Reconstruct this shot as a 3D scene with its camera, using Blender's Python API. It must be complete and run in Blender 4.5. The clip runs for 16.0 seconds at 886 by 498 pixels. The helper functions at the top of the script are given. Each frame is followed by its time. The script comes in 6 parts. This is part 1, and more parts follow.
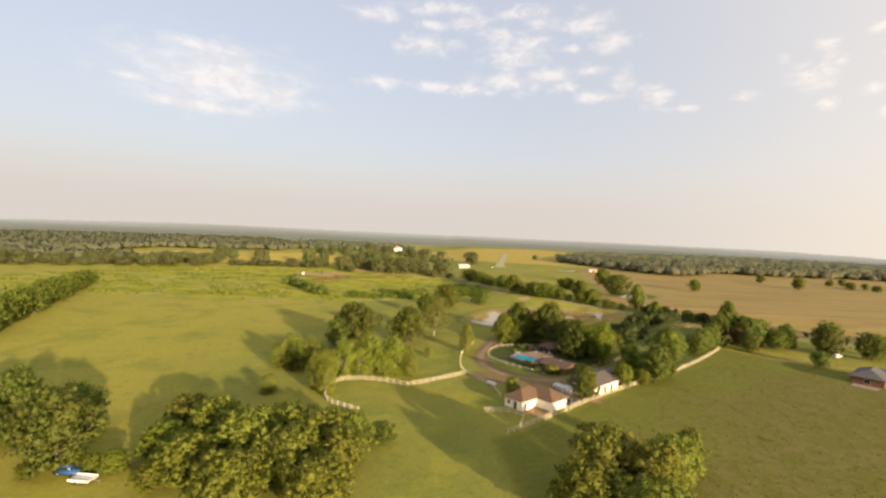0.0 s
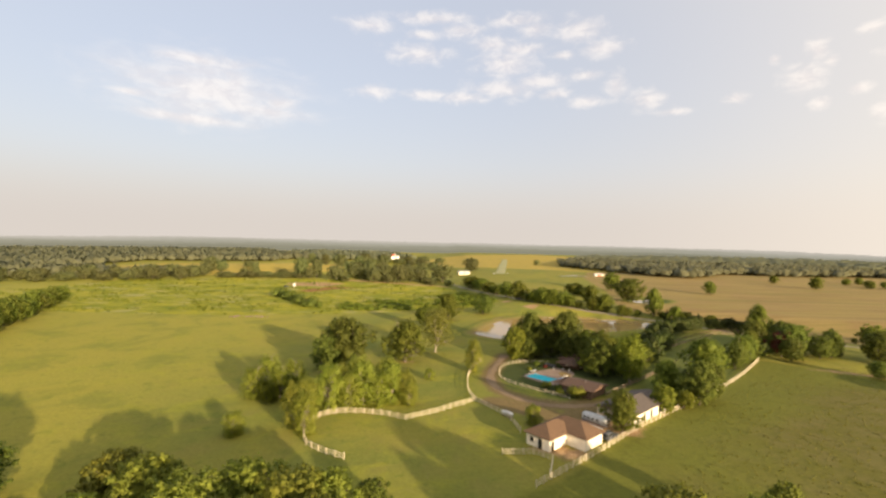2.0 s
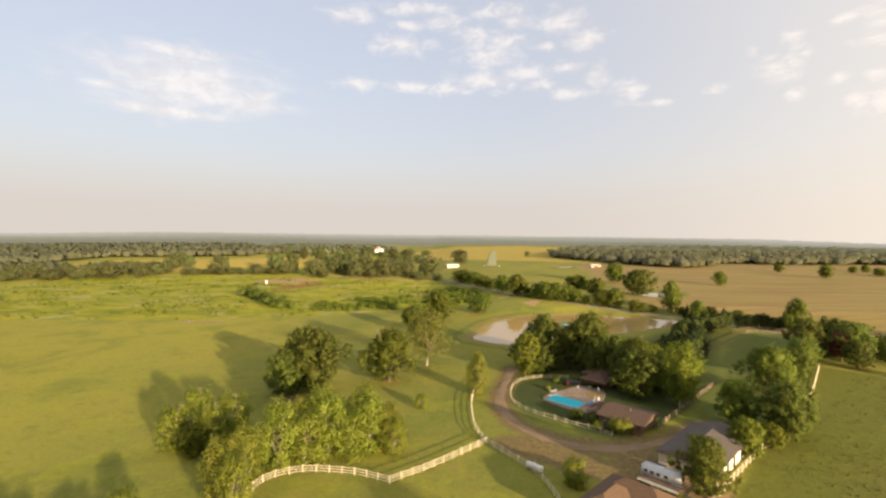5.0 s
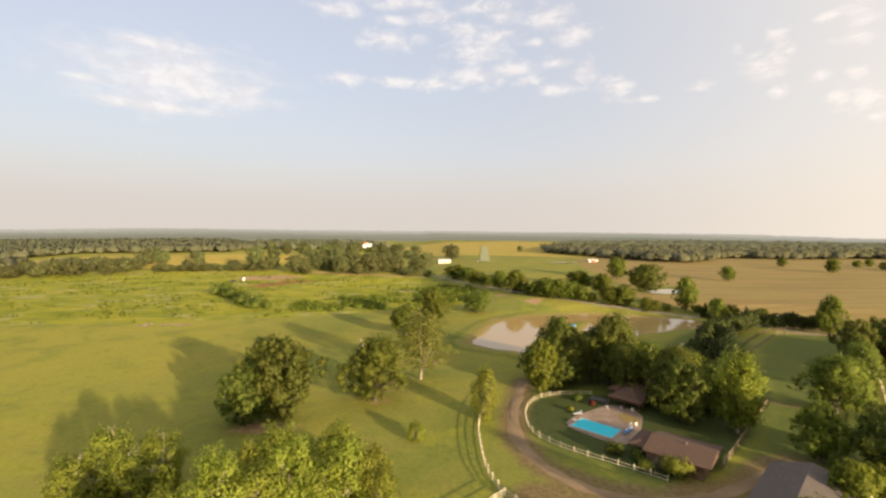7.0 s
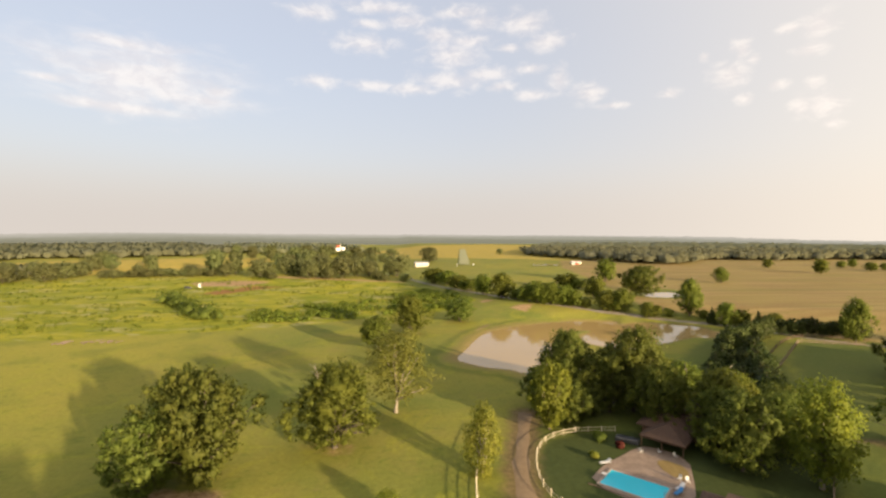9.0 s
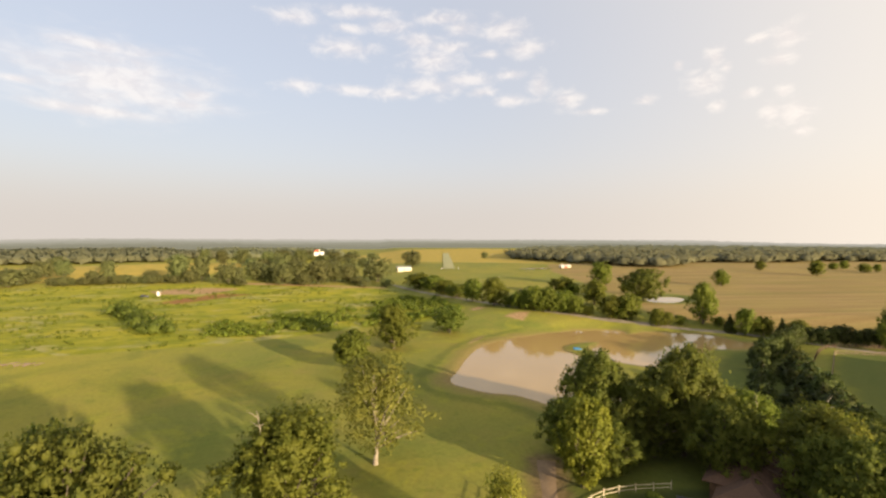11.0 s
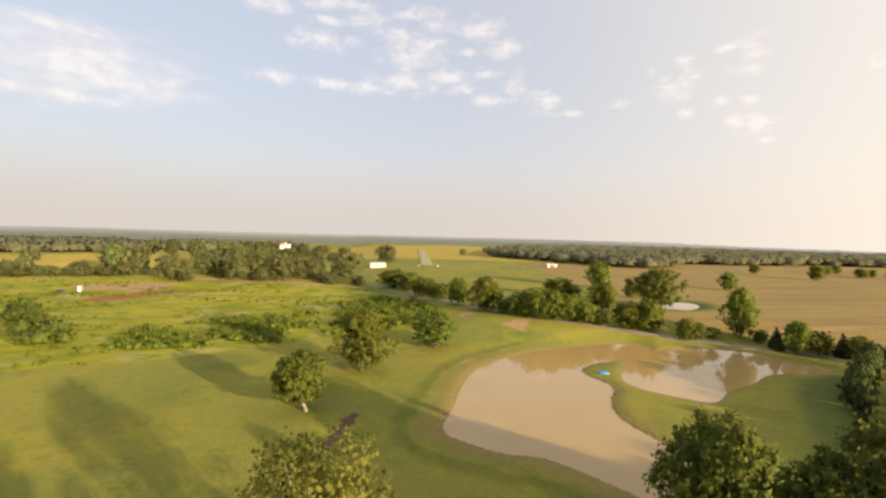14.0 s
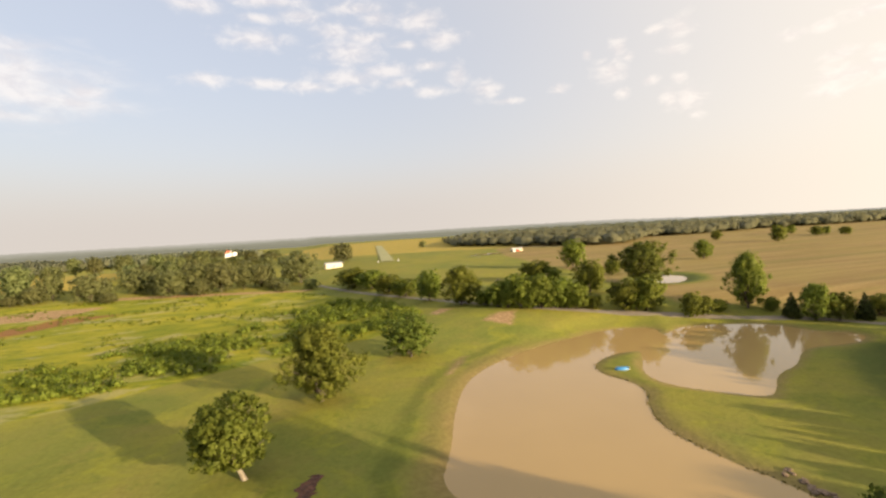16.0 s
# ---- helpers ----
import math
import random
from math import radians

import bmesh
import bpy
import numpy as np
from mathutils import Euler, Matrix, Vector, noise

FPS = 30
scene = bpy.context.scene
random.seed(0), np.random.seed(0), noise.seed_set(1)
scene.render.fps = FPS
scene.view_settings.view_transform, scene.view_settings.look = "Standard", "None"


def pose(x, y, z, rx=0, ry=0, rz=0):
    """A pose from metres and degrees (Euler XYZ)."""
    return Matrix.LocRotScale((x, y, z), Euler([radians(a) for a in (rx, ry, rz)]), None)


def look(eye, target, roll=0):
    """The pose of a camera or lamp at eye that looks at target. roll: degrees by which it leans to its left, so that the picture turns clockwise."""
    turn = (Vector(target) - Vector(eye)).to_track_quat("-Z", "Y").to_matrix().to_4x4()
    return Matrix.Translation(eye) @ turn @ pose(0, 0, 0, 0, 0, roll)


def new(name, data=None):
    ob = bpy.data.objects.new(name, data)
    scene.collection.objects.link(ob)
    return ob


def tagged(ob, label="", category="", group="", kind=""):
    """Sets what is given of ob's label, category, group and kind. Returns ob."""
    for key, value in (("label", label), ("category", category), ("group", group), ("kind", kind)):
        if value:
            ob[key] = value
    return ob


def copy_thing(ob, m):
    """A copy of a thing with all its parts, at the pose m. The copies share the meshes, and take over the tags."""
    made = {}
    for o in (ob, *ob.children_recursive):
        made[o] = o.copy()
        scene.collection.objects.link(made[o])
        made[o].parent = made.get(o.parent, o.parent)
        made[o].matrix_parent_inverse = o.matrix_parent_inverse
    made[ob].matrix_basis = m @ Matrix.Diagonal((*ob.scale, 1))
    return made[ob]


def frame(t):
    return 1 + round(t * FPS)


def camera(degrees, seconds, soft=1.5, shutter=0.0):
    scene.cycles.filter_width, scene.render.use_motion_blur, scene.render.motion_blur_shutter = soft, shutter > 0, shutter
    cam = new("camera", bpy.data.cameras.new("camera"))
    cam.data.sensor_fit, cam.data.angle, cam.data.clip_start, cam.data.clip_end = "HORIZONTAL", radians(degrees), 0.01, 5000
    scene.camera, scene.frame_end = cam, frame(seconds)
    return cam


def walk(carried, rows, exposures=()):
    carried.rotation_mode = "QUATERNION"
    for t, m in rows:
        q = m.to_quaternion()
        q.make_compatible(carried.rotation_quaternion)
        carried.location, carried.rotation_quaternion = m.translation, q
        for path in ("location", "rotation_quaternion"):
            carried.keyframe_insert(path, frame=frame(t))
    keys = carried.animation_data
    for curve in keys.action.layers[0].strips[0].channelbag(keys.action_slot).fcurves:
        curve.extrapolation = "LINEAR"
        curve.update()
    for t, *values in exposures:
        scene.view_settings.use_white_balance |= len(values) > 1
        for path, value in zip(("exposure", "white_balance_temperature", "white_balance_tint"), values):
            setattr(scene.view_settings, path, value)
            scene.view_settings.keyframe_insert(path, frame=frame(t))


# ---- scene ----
cam = camera(86.2, 16.0, 2.5)
EXPOSURE = 1.85
PATH = [
    (0, (1.736, -2.987, 45.809), (1.714, -0.988, 45.743), 2.6),
    (0.5, (1.643, 2.939, 45.388), (1.621, 4.939, 45.338), 2.2),
    (1, (1.379, 9.154, 44.994), (1.353, 11.153, 44.937), 2.1),
    (1.5, (0.955, 15.436, 44.6), (0.929, 17.435, 44.553), 1.9),
    (2, (0.356, 21.068, 43.998), (0.343, 23.068, 43.964), 1.3),
    (2.5, (-0.045, 27.654, 43.563), (-0.04, 29.653, 43.526), 0.6),
    (3, (-0.068, 34.68, 42.521), (-0.056, 36.68, 42.495), 0.1),
    (3.5, (-0.674, 40.287, 42.52), (-0.664, 42.287, 42.484), 0.2),
    (4, (-1.258, 45.65, 42.522), (-1.239, 47.65, 42.477), 0.2),
    (6.5, (-2.998, 76.537, 40.376), (-2.908, 78.533, 40.293), 1.0),
    (7, (-3.393, 82.493, 39.853), (-3.296, 84.489, 39.772), 0.5),
    (7.5, (-3.452, 88.994, 39.211), (-3.334, 90.989, 39.137), -0.3),
    (8, (-3.476, 95.449, 38.419), (-3.332, 97.442, 38.346), 0.0),
    (8.5, (-3.324, 102.093, 37.912), (-3.154, 104.084, 37.836), 0.2),
    (9, (-2.958, 109.01, 37.419), (-2.762, 110.999, 37.355), 0.3),
    (9.5, (-2.776, 115.191, 36.792), (-2.554, 117.178, 36.746), 0.4),
    (12, (-2.295, 145.982, 34.703), (-1.99, 147.959, 34.66), 0.5),
    (12.5, (-2.117, 152.804, 34.149), (-1.793, 154.777, 34.101), 1.2),
    (13, (-2.109, 158.651, 33.54), (-1.773, 160.622, 33.47), 1.8),
    (13.5, (-1.272, 165.002, 33.285), (-0.92, 166.97, 33.222), 2.0),
    (14, (-0.661, 171.1, 32.821), (-0.279, 173.063, 32.767), 1.4),
    (14.5, (-0.126, 177.432, 32.105), (0.292, 179.387, 32.047), 0.4),
    (15, (0.345, 183.705, 31.689), (0.807, 185.649, 31.624), -0.8),
    (15.5, (0.783, 189.972, 30.97), (1.294, 191.905, 30.896), -2.0),
    (16, (1.242, 196.081, 30.476), (1.801, 198.0, 30.391), -3.4),
]
walk(cam, [(t, look(eye, target, roll)) for t, eye, target, roll in PATH],
     [(0.0, EXPOSURE), (16.0, EXPOSURE)])

# ---------------------------------------------------------------- light and sky
SUN_AZ, SUN_EL = 143.5, 10.4      # degrees clockwise from +Y, and above the horizon
world = bpy.data.worlds.new("world")
scene.world = world
world.use_nodes = True


def node(nt, kind, **values):
    n = nt.nodes.new(kind)
    for key, value in values.items():
        n.inputs[key.replace("_", " ")].default_value = value
    return n


def calc(nt, op, a, b=None, c=None, clamp=False):
    n = nt.nodes.new("ShaderNodeMath")
    n.operation, n.use_clamp = op, clamp
    for i, v in enumerate((a, b, c)):
        if v is None:
            continue
        if isinstance(v, (int, float)):
            n.inputs[i].default_value = v
        else:
            nt.links.new(v, n.inputs[i])
    return n.outputs[0]


def blend(nt, fac, a, b, kind="MIX"):
    n = nt.nodes.new("ShaderNodeMix")
    n.data_type, n.blend_type = "RGBA", kind
    for i, v in ((0, fac), (6, a), (7, b)):
        if isinstance(v, (int, float)):
            n.inputs[i].default_value = v
        elif isinstance(v, tuple):
            n.inputs[i].default_value = (*v, 1.0)
        else:
            nt.links.new(v, n.inputs[i])
    return n.outputs[2]


def span(nt, value, lo, hi):
    n = nt.nodes.new("ShaderNodeMapRange")
    n.interpolation_type = "SMOOTHSTEP"
    nt.links.new(value, n.inputs[0])
    n.inputs[1].default_value, n.inputs[2].default_value = lo, hi
    return n.outputs[0]


def fog(nt, where, scale, detail=4.0, rough=0.55, warp=0.0):
    n = node(nt, "ShaderNodeTexNoise", Scale=scale, Detail=detail, Roughness=rough, Distortion=warp)
    if where is not None:
        nt.links.new(where, n.inputs["Vector"])
    return n.outputs["Fac"]


def build_sky():
    nt = world.node_tree
    sky = nt.nodes.new("ShaderNodeTexSky")
    sky.sky_type, sky.sun_disc = "NISHITA", False
    sky.sun_elevation, sky.sun_rotation = radians(SUN_EL), radians(SUN_AZ)
    sky.air_density, sky.dust_density, sky.ozone_density = 1.0, 4.0, 2.0
    co = nt.nodes.new("ShaderNodeTexCoord")
    xyz = nt.nodes.new("ShaderNodeSeparateXYZ")
    nt.links.new(co.outputs["Generated"], xyz.inputs[0])
    x, y, z = xyz.outputs
    az = calc(nt, "ARCTAN2", x, y)
    el = calc(nt, "ARCSINE", z)
    # every puff is an ellipse; the nearest one counts, and turbulence frays its edge
    at = nt.nodes.new("ShaderNodeCombineXYZ")
    nt.links.new(calc(nt, "MULTIPLY", az, 180 / math.pi), at.inputs[0])
    nt.links.new(calc(nt, "MULTIPLY", el, 180 / math.pi), at.inputs[1])

    def nearest(puffs):
        best = None
        for a0, e0, sa, se in puffs:
            v = nt.nodes.new("ShaderNodeVectorMath")
            v.operation = "MULTIPLY_ADD"
            nt.links.new(at.outputs[0], v.inputs[0])
            v.inputs[1].default_value = (1 / sa, 1 / se, 0)
            v.inputs[2].default_value = (-a0 / sa, -e0 / se, 0)
            r = nt.nodes.new("ShaderNodeVectorMath")
            r.operation = "LENGTH"
            nt.links.new(v.outputs[0], r.inputs[0])
            best = r.outputs["Value"] if best is None else calc(nt, "MINIMUM", best, r.outputs["Value"])
        return best

    put = nt.nodes.new("ShaderNodeVectorMath")
    put.operation = "MULTIPLY"
    nt.links.new(at.outputs[0], put.inputs[0])
    put.inputs[1].default_value = (0.42, 0.80, 0)
    fray = calc(nt, "SUBTRACT", fog(nt, put.outputs[0], 1.0, 6.0, 0.62, 0.4), 0.5)
    small = calc(nt, "ADD", calc(nt, "SUBTRACT", 1.0, nearest(MID_PUFFS + EAST_PUFFS)), calc(nt, "MULTIPLY", fray, 3.0))
    cloud = calc(nt, "MULTIPLY", span(nt, small, -0.75, 1.2), 0.53)
    wide = nt.nodes.new("ShaderNodeVectorMath")
    wide.operation = "MULTIPLY"
    nt.links.new(at.outputs[0], wide.inputs[0])
    wide.inputs[1].default_value = (0.22, 0.62, 0)
    strata = calc(nt, "SUBTRACT", fog(nt, wide.outputs[0], 1.0, 6.0, 0.6, 0.5), 0.5)
    bank = calc(nt, "ADD", calc(nt, "SUBTRACT", 1.0, nearest(BANK_PUFFS)), calc(nt, "MULTIPLY", strata, 2.0))
    cloud = calc(nt, "MAXIMUM", cloud, calc(nt, "MULTIPLY", span(nt, bank, -0.7, 1.2), 0.58))
    haze = calc(nt, "POWER", calc(nt, "SUBTRACT", 1.0, calc(nt, "ABSOLUTE", z), clamp=True), 7.0)
    grey = blend(nt, 0.6, sky.outputs[0], HIGH_SKY)
    grey = blend(nt, calc(nt, "MULTIPLY", span(nt, z, 0.42, 0.95), 0.9), grey, ZENITH_SKY)
    base = blend(nt, calc(nt, "MULTIPLY", haze, 0.8), grey, HAZE_SKY)
    base = blend(nt, calc(nt, "MULTIPLY", calc(nt, "SUBTRACT", 1.0, span(nt, z, -0.02, 0.17)), 0.72), base, LOW_SKY)
    # the moist air brightens towards the sun's side
    near_sun = calc(nt, "ADD", calc(nt, "MULTIPLY", x, math.sin(radians(SUN_AZ))), calc(nt, "MULTIPLY", y, math.cos(radians(SUN_AZ))))
    base = blend(nt, calc(nt, "MULTIPLY", span(nt, near_sun, -0.75, 0.5), 0.8), base, SUN_SKY)
    full = blend(nt, cloud, base, blend(nt, span(nt, fray, -0.12, 0.12), (4.15, 3.70, 3.50), CLOUD_SKY))
    nt.links.new(full, nt.nodes["Background"].inputs[0])
    nt.nodes["Background"].inputs[1].default_value = 0.065


HIGH_SKY, HAZE_SKY, SUN_SKY, CLOUD_SKY = (3.46, 3.42, 3.66), (3.80, 3.38, 3.02), (5.3, 4.6, 3.70), (5.1, 4.58, 4.15)
LOW_SKY, ZENITH_SKY = (2.95, 2.66, 2.36), (2.3, 2.9, 4.3)
# clouds: azimuth, elevation, half width and half height in degrees
BANK_PUFFS = [(-26.6, 15.3, 8.6, 2.9), (-27.5, 18.1, 4.5, 0.7), (-29.5, 15.3, 6.2, 0.8), (-25.5, 16.2, 3.8, 1.1), (-24.4, 14.0, 7.4, 1.1), (-31.0, 12.3, 2.9, 0.6), (-34.1, 14.0, 2.0, 0.5), (-19.7, 14.9, 2.6, 0.9), (-27.6, 12.2, 5.9, 0.6)]
MID_PUFFS = [(-9.6, 23.9, 2.5, 0.7), (-2.1, 24.9, 4.0, 0.6), (1.3, 23.8, 2.5, 0.7), (-3.3, 23.3, 1.7, 0.4), (-3.7, 21.3, 3.2, 0.9), (7.9, 24.7, 3.0, 0.6), (10.0, 23.8, 1.7, 0.8), (6.7, 20.4, 3.0, 1.5), (5.0, 22.4, 2.3, 0.8), (6.4, 17.7, 4.0, 1.0), (-2.7, 17.0, 2.7, 0.5), (-9.0, 17.1, 2.0, 0.7), (1.7, 16.8, 3.0, 0.6), (15.2, 23.4, 2.4, 1.1), (17.7, 21.4, 2.2, 0.8), (13.3, 21.0, 1.2, 0.4), (10.4, 18.4, 3.0, 0.7), (15.9, 18.8, 1.6, 0.5), (12.4, 17.0, 1.6, 0.5), (15.9, 16.0, 1.7, 0.5), (19.2, 17.5, 1.0, 1.2), (22.5, 15.8, 1.7, 0.9), (25.1, 14.3, 1.5, 0.3), (8.3, 21.8, 2.6, 0.6)]
EAST_PUFFS = [(30.9, 15.0, 0.9, 0.5), (34.1, 18.1, 0.5, 0.4), (37.5, 18.3, 0.8, 0.9), (38.5, 17.2, 0.5, 0.4), (36.6, 16.0, 1.4, 1.1), (37.8, 13.6, 0.7, 0.5), (41.4, 19.3, 0.9, 0.4), (43.6, 19.1, 1.3, 1.0), (43.0, 17.1, 1.1, 0.6), (40.5, 14.5, 0.8, 0.4), (42.5, 12.3, 0.9, 0.9), (44.2, 12.1, 1.5, 1.1), (43.4, 14.2, 0.6, 0.5), (44.8, 10.4, 0.7, 0.5), (53.1, 16.1, 1.1, 0.4), (55.4, 16.2, 0.8, 0.4), (56.7, 13.5, 1.3, 0.5), (57.1, 11.7, 2.1, 0.9), (58.7, 16.6, 1.6, 0.6), (59.3, 12.1, 1.4, 1.4), (55.9, 10.5, 1.4, 0.6)]
build_sky()
sun = new("sun", bpy.data.lights.new("sun", "SUN"))
sun.data.energy, sun.data.angle, sun.data.color = 3.75, radians(1.0), (1.0, 0.765, 0.49)
ca, sa, ce = math.cos(radians(SUN_AZ)), math.sin(radians(SUN_AZ)), math.cos(radians(SUN_EL))
sun.matrix_world = look((sa * ce * 100, ca * ce * 100, math.sin(radians(SUN_EL)) * 100), (0, 0, 0))


# ---------------------------------------------------------------- materials
def material(name):
    m = bpy.data.materials.new(name)
    m.use_nodes = True
    return m, m.node_tree, m.node_tree.nodes["Principled BSDF"]


def surface(name, dark, light, scale, rough=0.8, bump=0.2, fine=8.0, metal=0.0, random_piece=0.0, stretch=None):
    """A weathered surface: two scales of noise between two colours, with relief."""
    m, nt, b = material(name)
    co = nt.nodes.new("ShaderNodeTexCoord")
    where = co.outputs["Object"]
    if stretch:
        mp = nt.nodes.new("ShaderNodeMapping")
        mp.inputs["Scale"].default_value = stretch
        nt.links.new(where, mp.inputs[0])
        where = mp.outputs[0]
    big = fog(nt, where, scale, 3)
    small = fog(nt, where, scale * fine, 4, 0.65)
    fac = calc(nt, "ADD", calc(nt, "MULTIPLY", big, 0.55), calc(nt, "MULTIPLY", small, 0.45))
    col = blend(nt, span(nt, fac, 0.35, 0.65), dark, light)
    if random_piece:
        info = nt.nodes.new("ShaderNodeObjectInfo")
        hsv = node(nt, "ShaderNodeHueSaturation")
        nt.links.new(col, hsv.inputs["Color"])
        nt.links.new(calc(nt, "ADD", calc(nt, "MULTIPLY", info.outputs["Random"], random_piece), 1 - random_piece / 2), hsv.inputs["Value"])
        col = hsv.outputs[0]
    nt.links.new(col, b.inputs["Base Color"])
    b.inputs["Roughness"].default_value, b.inputs["Metallic"].default_value = rough, metal
    if bump:
        bp = node(nt, "ShaderNodeBump", Strength=bump, Distance=0.05)
        nt.links.new(small, bp.inputs["Height"])
        nt.links.new(bp.outputs[0], b.inputs["Normal"])
    return m


def foliage(name, dark, light, clear=0.3):
    """Leaves: every spray differs a little, every tree too; some light passes through."""
    m, nt, b = material(name)
    geo = nt.nodes.new("ShaderNodeNewGeometry")
    info = nt.nodes.new("ShaderNodeObjectInfo")
    co = nt.nodes.new("ShaderNodeTexCoord")
    mass = span(nt, fog(nt, co.outputs["Object"], 0.42, 3, 0.6), 0.34, 0.66)
    tone = calc(nt, "ADD", calc(nt, "MULTIPLY", geo.outputs["Random Per Island"], 0.42), calc(nt, "MULTIPLY", mass, 0.58))
    col = blend(nt, tone, dark, light)
    hsv = node(nt, "ShaderNodeHueSaturation")
    nt.links.new(calc(nt, "ADD", calc(nt, "MULTIPLY", info.outputs["Random"], 0.03), 0.497), hsv.inputs["Hue"])
    nt.links.new(calc(nt, "ADD", calc(nt, "MULTIPLY", info.outputs["Random"], 0.35), 0.8), hsv.inputs["Value"])
    nt.links.new(col, hsv.inputs["Color"])
    nt.links.new(hsv.outputs[0], b.inputs["Base Color"])
    b.inputs["Roughness"].default_value = 0.65
    b.inputs["Specular IOR Level"].default_value = 0.25
    tr = nt.nodes.new("ShaderNodeBsdfTranslucent")
    nt.links.new(hsv.outputs[0], tr.inputs["Color"])
    mix = nt.nodes.new("ShaderNodeMixShader")
    mix.inputs[0].default_value = clear
    nt.links.new(b.outputs[0], mix.inputs[1])
    nt.links.new(tr.outputs[0], mix.inputs[2])
    nt.links.new(mix.outputs[0], nt.nodes["Material Output"].inputs["Surface"])
    return m


def ground_material():
    m, nt, b = material("meadow")
    geo = nt.nodes.new("ShaderNodeNewGeometry")
    pos = geo.outputs["Position"]

    def field(name):
        n = nt.nodes.new("ShaderNodeAttribute")
        n.attribute_name = name
        return n.outputs["Fac"]

    def zone(name, soft, wobble, scale):
        d = calc(nt, "ADD", field(name), calc(nt, "MULTIPLY", calc(nt, "SUBTRACT", fog(nt, pos, scale, 3), 0.5), wobble))
        return span(nt, d, -soft, soft)

    broad = fog(nt, pos, 0.018, 3, 0.6, 0.4)
    mid = fog(nt, pos, 0.11, 4, 0.6, 0.3)
    fine = fog(nt, pos, 1.1, 5, 0.7)
    tuft = fog(nt, pos, 0.55, 2, 0.6)
    # grazed pasture: yellow-green with greener and browner patches
    col = blend(nt, span(nt, broad, 0.35, 0.65), (0.234, 0.214, 0.038), (0.170, 0.184, 0.037))
    col = blend(nt, calc(nt, "MULTIPLY", span(nt, mid, 0.45, 0.75), 0.55), col, (0.225, 0.190, 0.050))
    col = blend(nt, calc(nt, "MULTIPLY", span(nt, tuft, 0.60, 0.72), 0.35), col, (0.120, 0.145, 0.030))
    where = nt.nodes.new("ShaderNodeSeparateXYZ")
    nt.links.new(pos, where.inputs[0])
    # paler and yellower towards the west: lens glow put into the grass colour
    yellowed = calc(nt, "SUBTRACT", 1.0, span(nt, calc(nt, "ADD", where.outputs[0], calc(nt, "MULTIPLY", mid, 40.0)), -90, -5))
    col = blend(nt, calc(nt, "MULTIPLY", yellowed, 0.75), col, blend(nt, broad, (0.312, 0.272, 0.042), (0.262, 0.250, 0.040)))
    patch = span(nt, fog(nt, pos, 0.045, 4, 0.6, 0.6), 0.48, 0.66)
    col = blend(nt, calc(nt, "MULTIPLY", patch, 0.45), col, (0.110, 0.140, 0.024))
    col = blend(nt, calc(nt, "MULTIPLY", span(nt, fog(nt, pos, 0.09, 5, 0.68, 0.8), 0.50, 0.66), 0.5), col, (0.265, 0.262, 0.030))
    col = blend(nt, calc(nt, "MULTIPLY", span(nt, fog(nt, pos, 0.33, 4, 0.65, 0.5), 0.54, 0.70), 0.45), col, (0.115, 0.145, 0.022))
    worn = span(nt, fog(nt, pos, 0.21, 5, 0.7, 1.2), 0.62, 0.74)
    col = blend(nt, calc(nt, "MULTIPLY", worn, 0.40), col, (0.225, 0.170, 0.075))
    # darker lawn and pond-side grass, with tree shade partly put into the colour
    col = blend(nt, calc(nt, "MULTIPLY", zone("lawn", 3, 4, 0.2), 0.8), col, (0.085, 0.108, 0.026))
    # pool lawn: the shade lying over it is put into this very dark green
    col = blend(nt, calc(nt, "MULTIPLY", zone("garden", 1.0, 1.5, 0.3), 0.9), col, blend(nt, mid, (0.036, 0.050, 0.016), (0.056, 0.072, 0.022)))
    # the ungrazed east pasture: green by the fence, browner and tufted further in
    east = calc(nt, "MULTIPLY", zone("east", 2.0, 5.0, 0.12), 0.9)
    col = blend(nt, east, col, blend(nt, mid, (0.105, 0.118, 0.018), (0.150, 0.150, 0.024)))
    seedy = span(nt, calc(nt, "ADD", field("east"), calc(nt, "MULTIPLY", calc(nt, "SUBTRACT", fog(nt, pos, 0.035, 4, 0.6, 0.5), 0.5), 70.0)), 8, 34)
    col = blend(nt, calc(nt, "MULTIPLY", calc(nt, "MULTIPLY", east, seedy), 0.8), col, blend(nt, span(nt, fog(nt, pos, 0.16, 5, 0.65, 0.5), 0.40, 0.62), (0.118, 0.105, 0.022), (0.150, 0.122, 0.044)))
    rough = span(nt, fog(nt, pos, 0.55, 5, 0.72, 0.6), 0.46, 0.62)
    col = blend(nt, calc(nt, "MULTIPLY", calc(nt, "MULTIPLY", east, rough), 0.5), col, (0.088, 0.092, 0.018))
    # rough weeds
    streak = nt.nodes.new("ShaderNodeMapping")
    streak.inputs["Scale"].default_value = (0.75, 1.35, 1.0)
    nt.links.new(pos, streak.inputs[0])
    w1 = fog(nt, streak.outputs[0], 0.045, 5, 0.62, 0.8)
    w2 = fog(nt, streak.outputs[0], 0.16, 4, 0.65, 0.5)
    weeds = blend(nt, span(nt, w1, 0.32, 0.66), (0.172, 0.194, 0.014), (0.305, 0.280, 0.024))
    weeds = blend(nt, calc(nt, "MULTIPLY", span(nt, w2, 0.50, 0.62), 0.6), weeds, (0.105, 0.145, 0.014))
    weeds = blend(nt, calc(nt, "MULTIPLY", span(nt, fog(nt, streak.outputs[0], 0.06, 4, 0.62, 1.0), 0.53, 0.64), 0.55), weeds, (0.35, 0.31, 0.15))
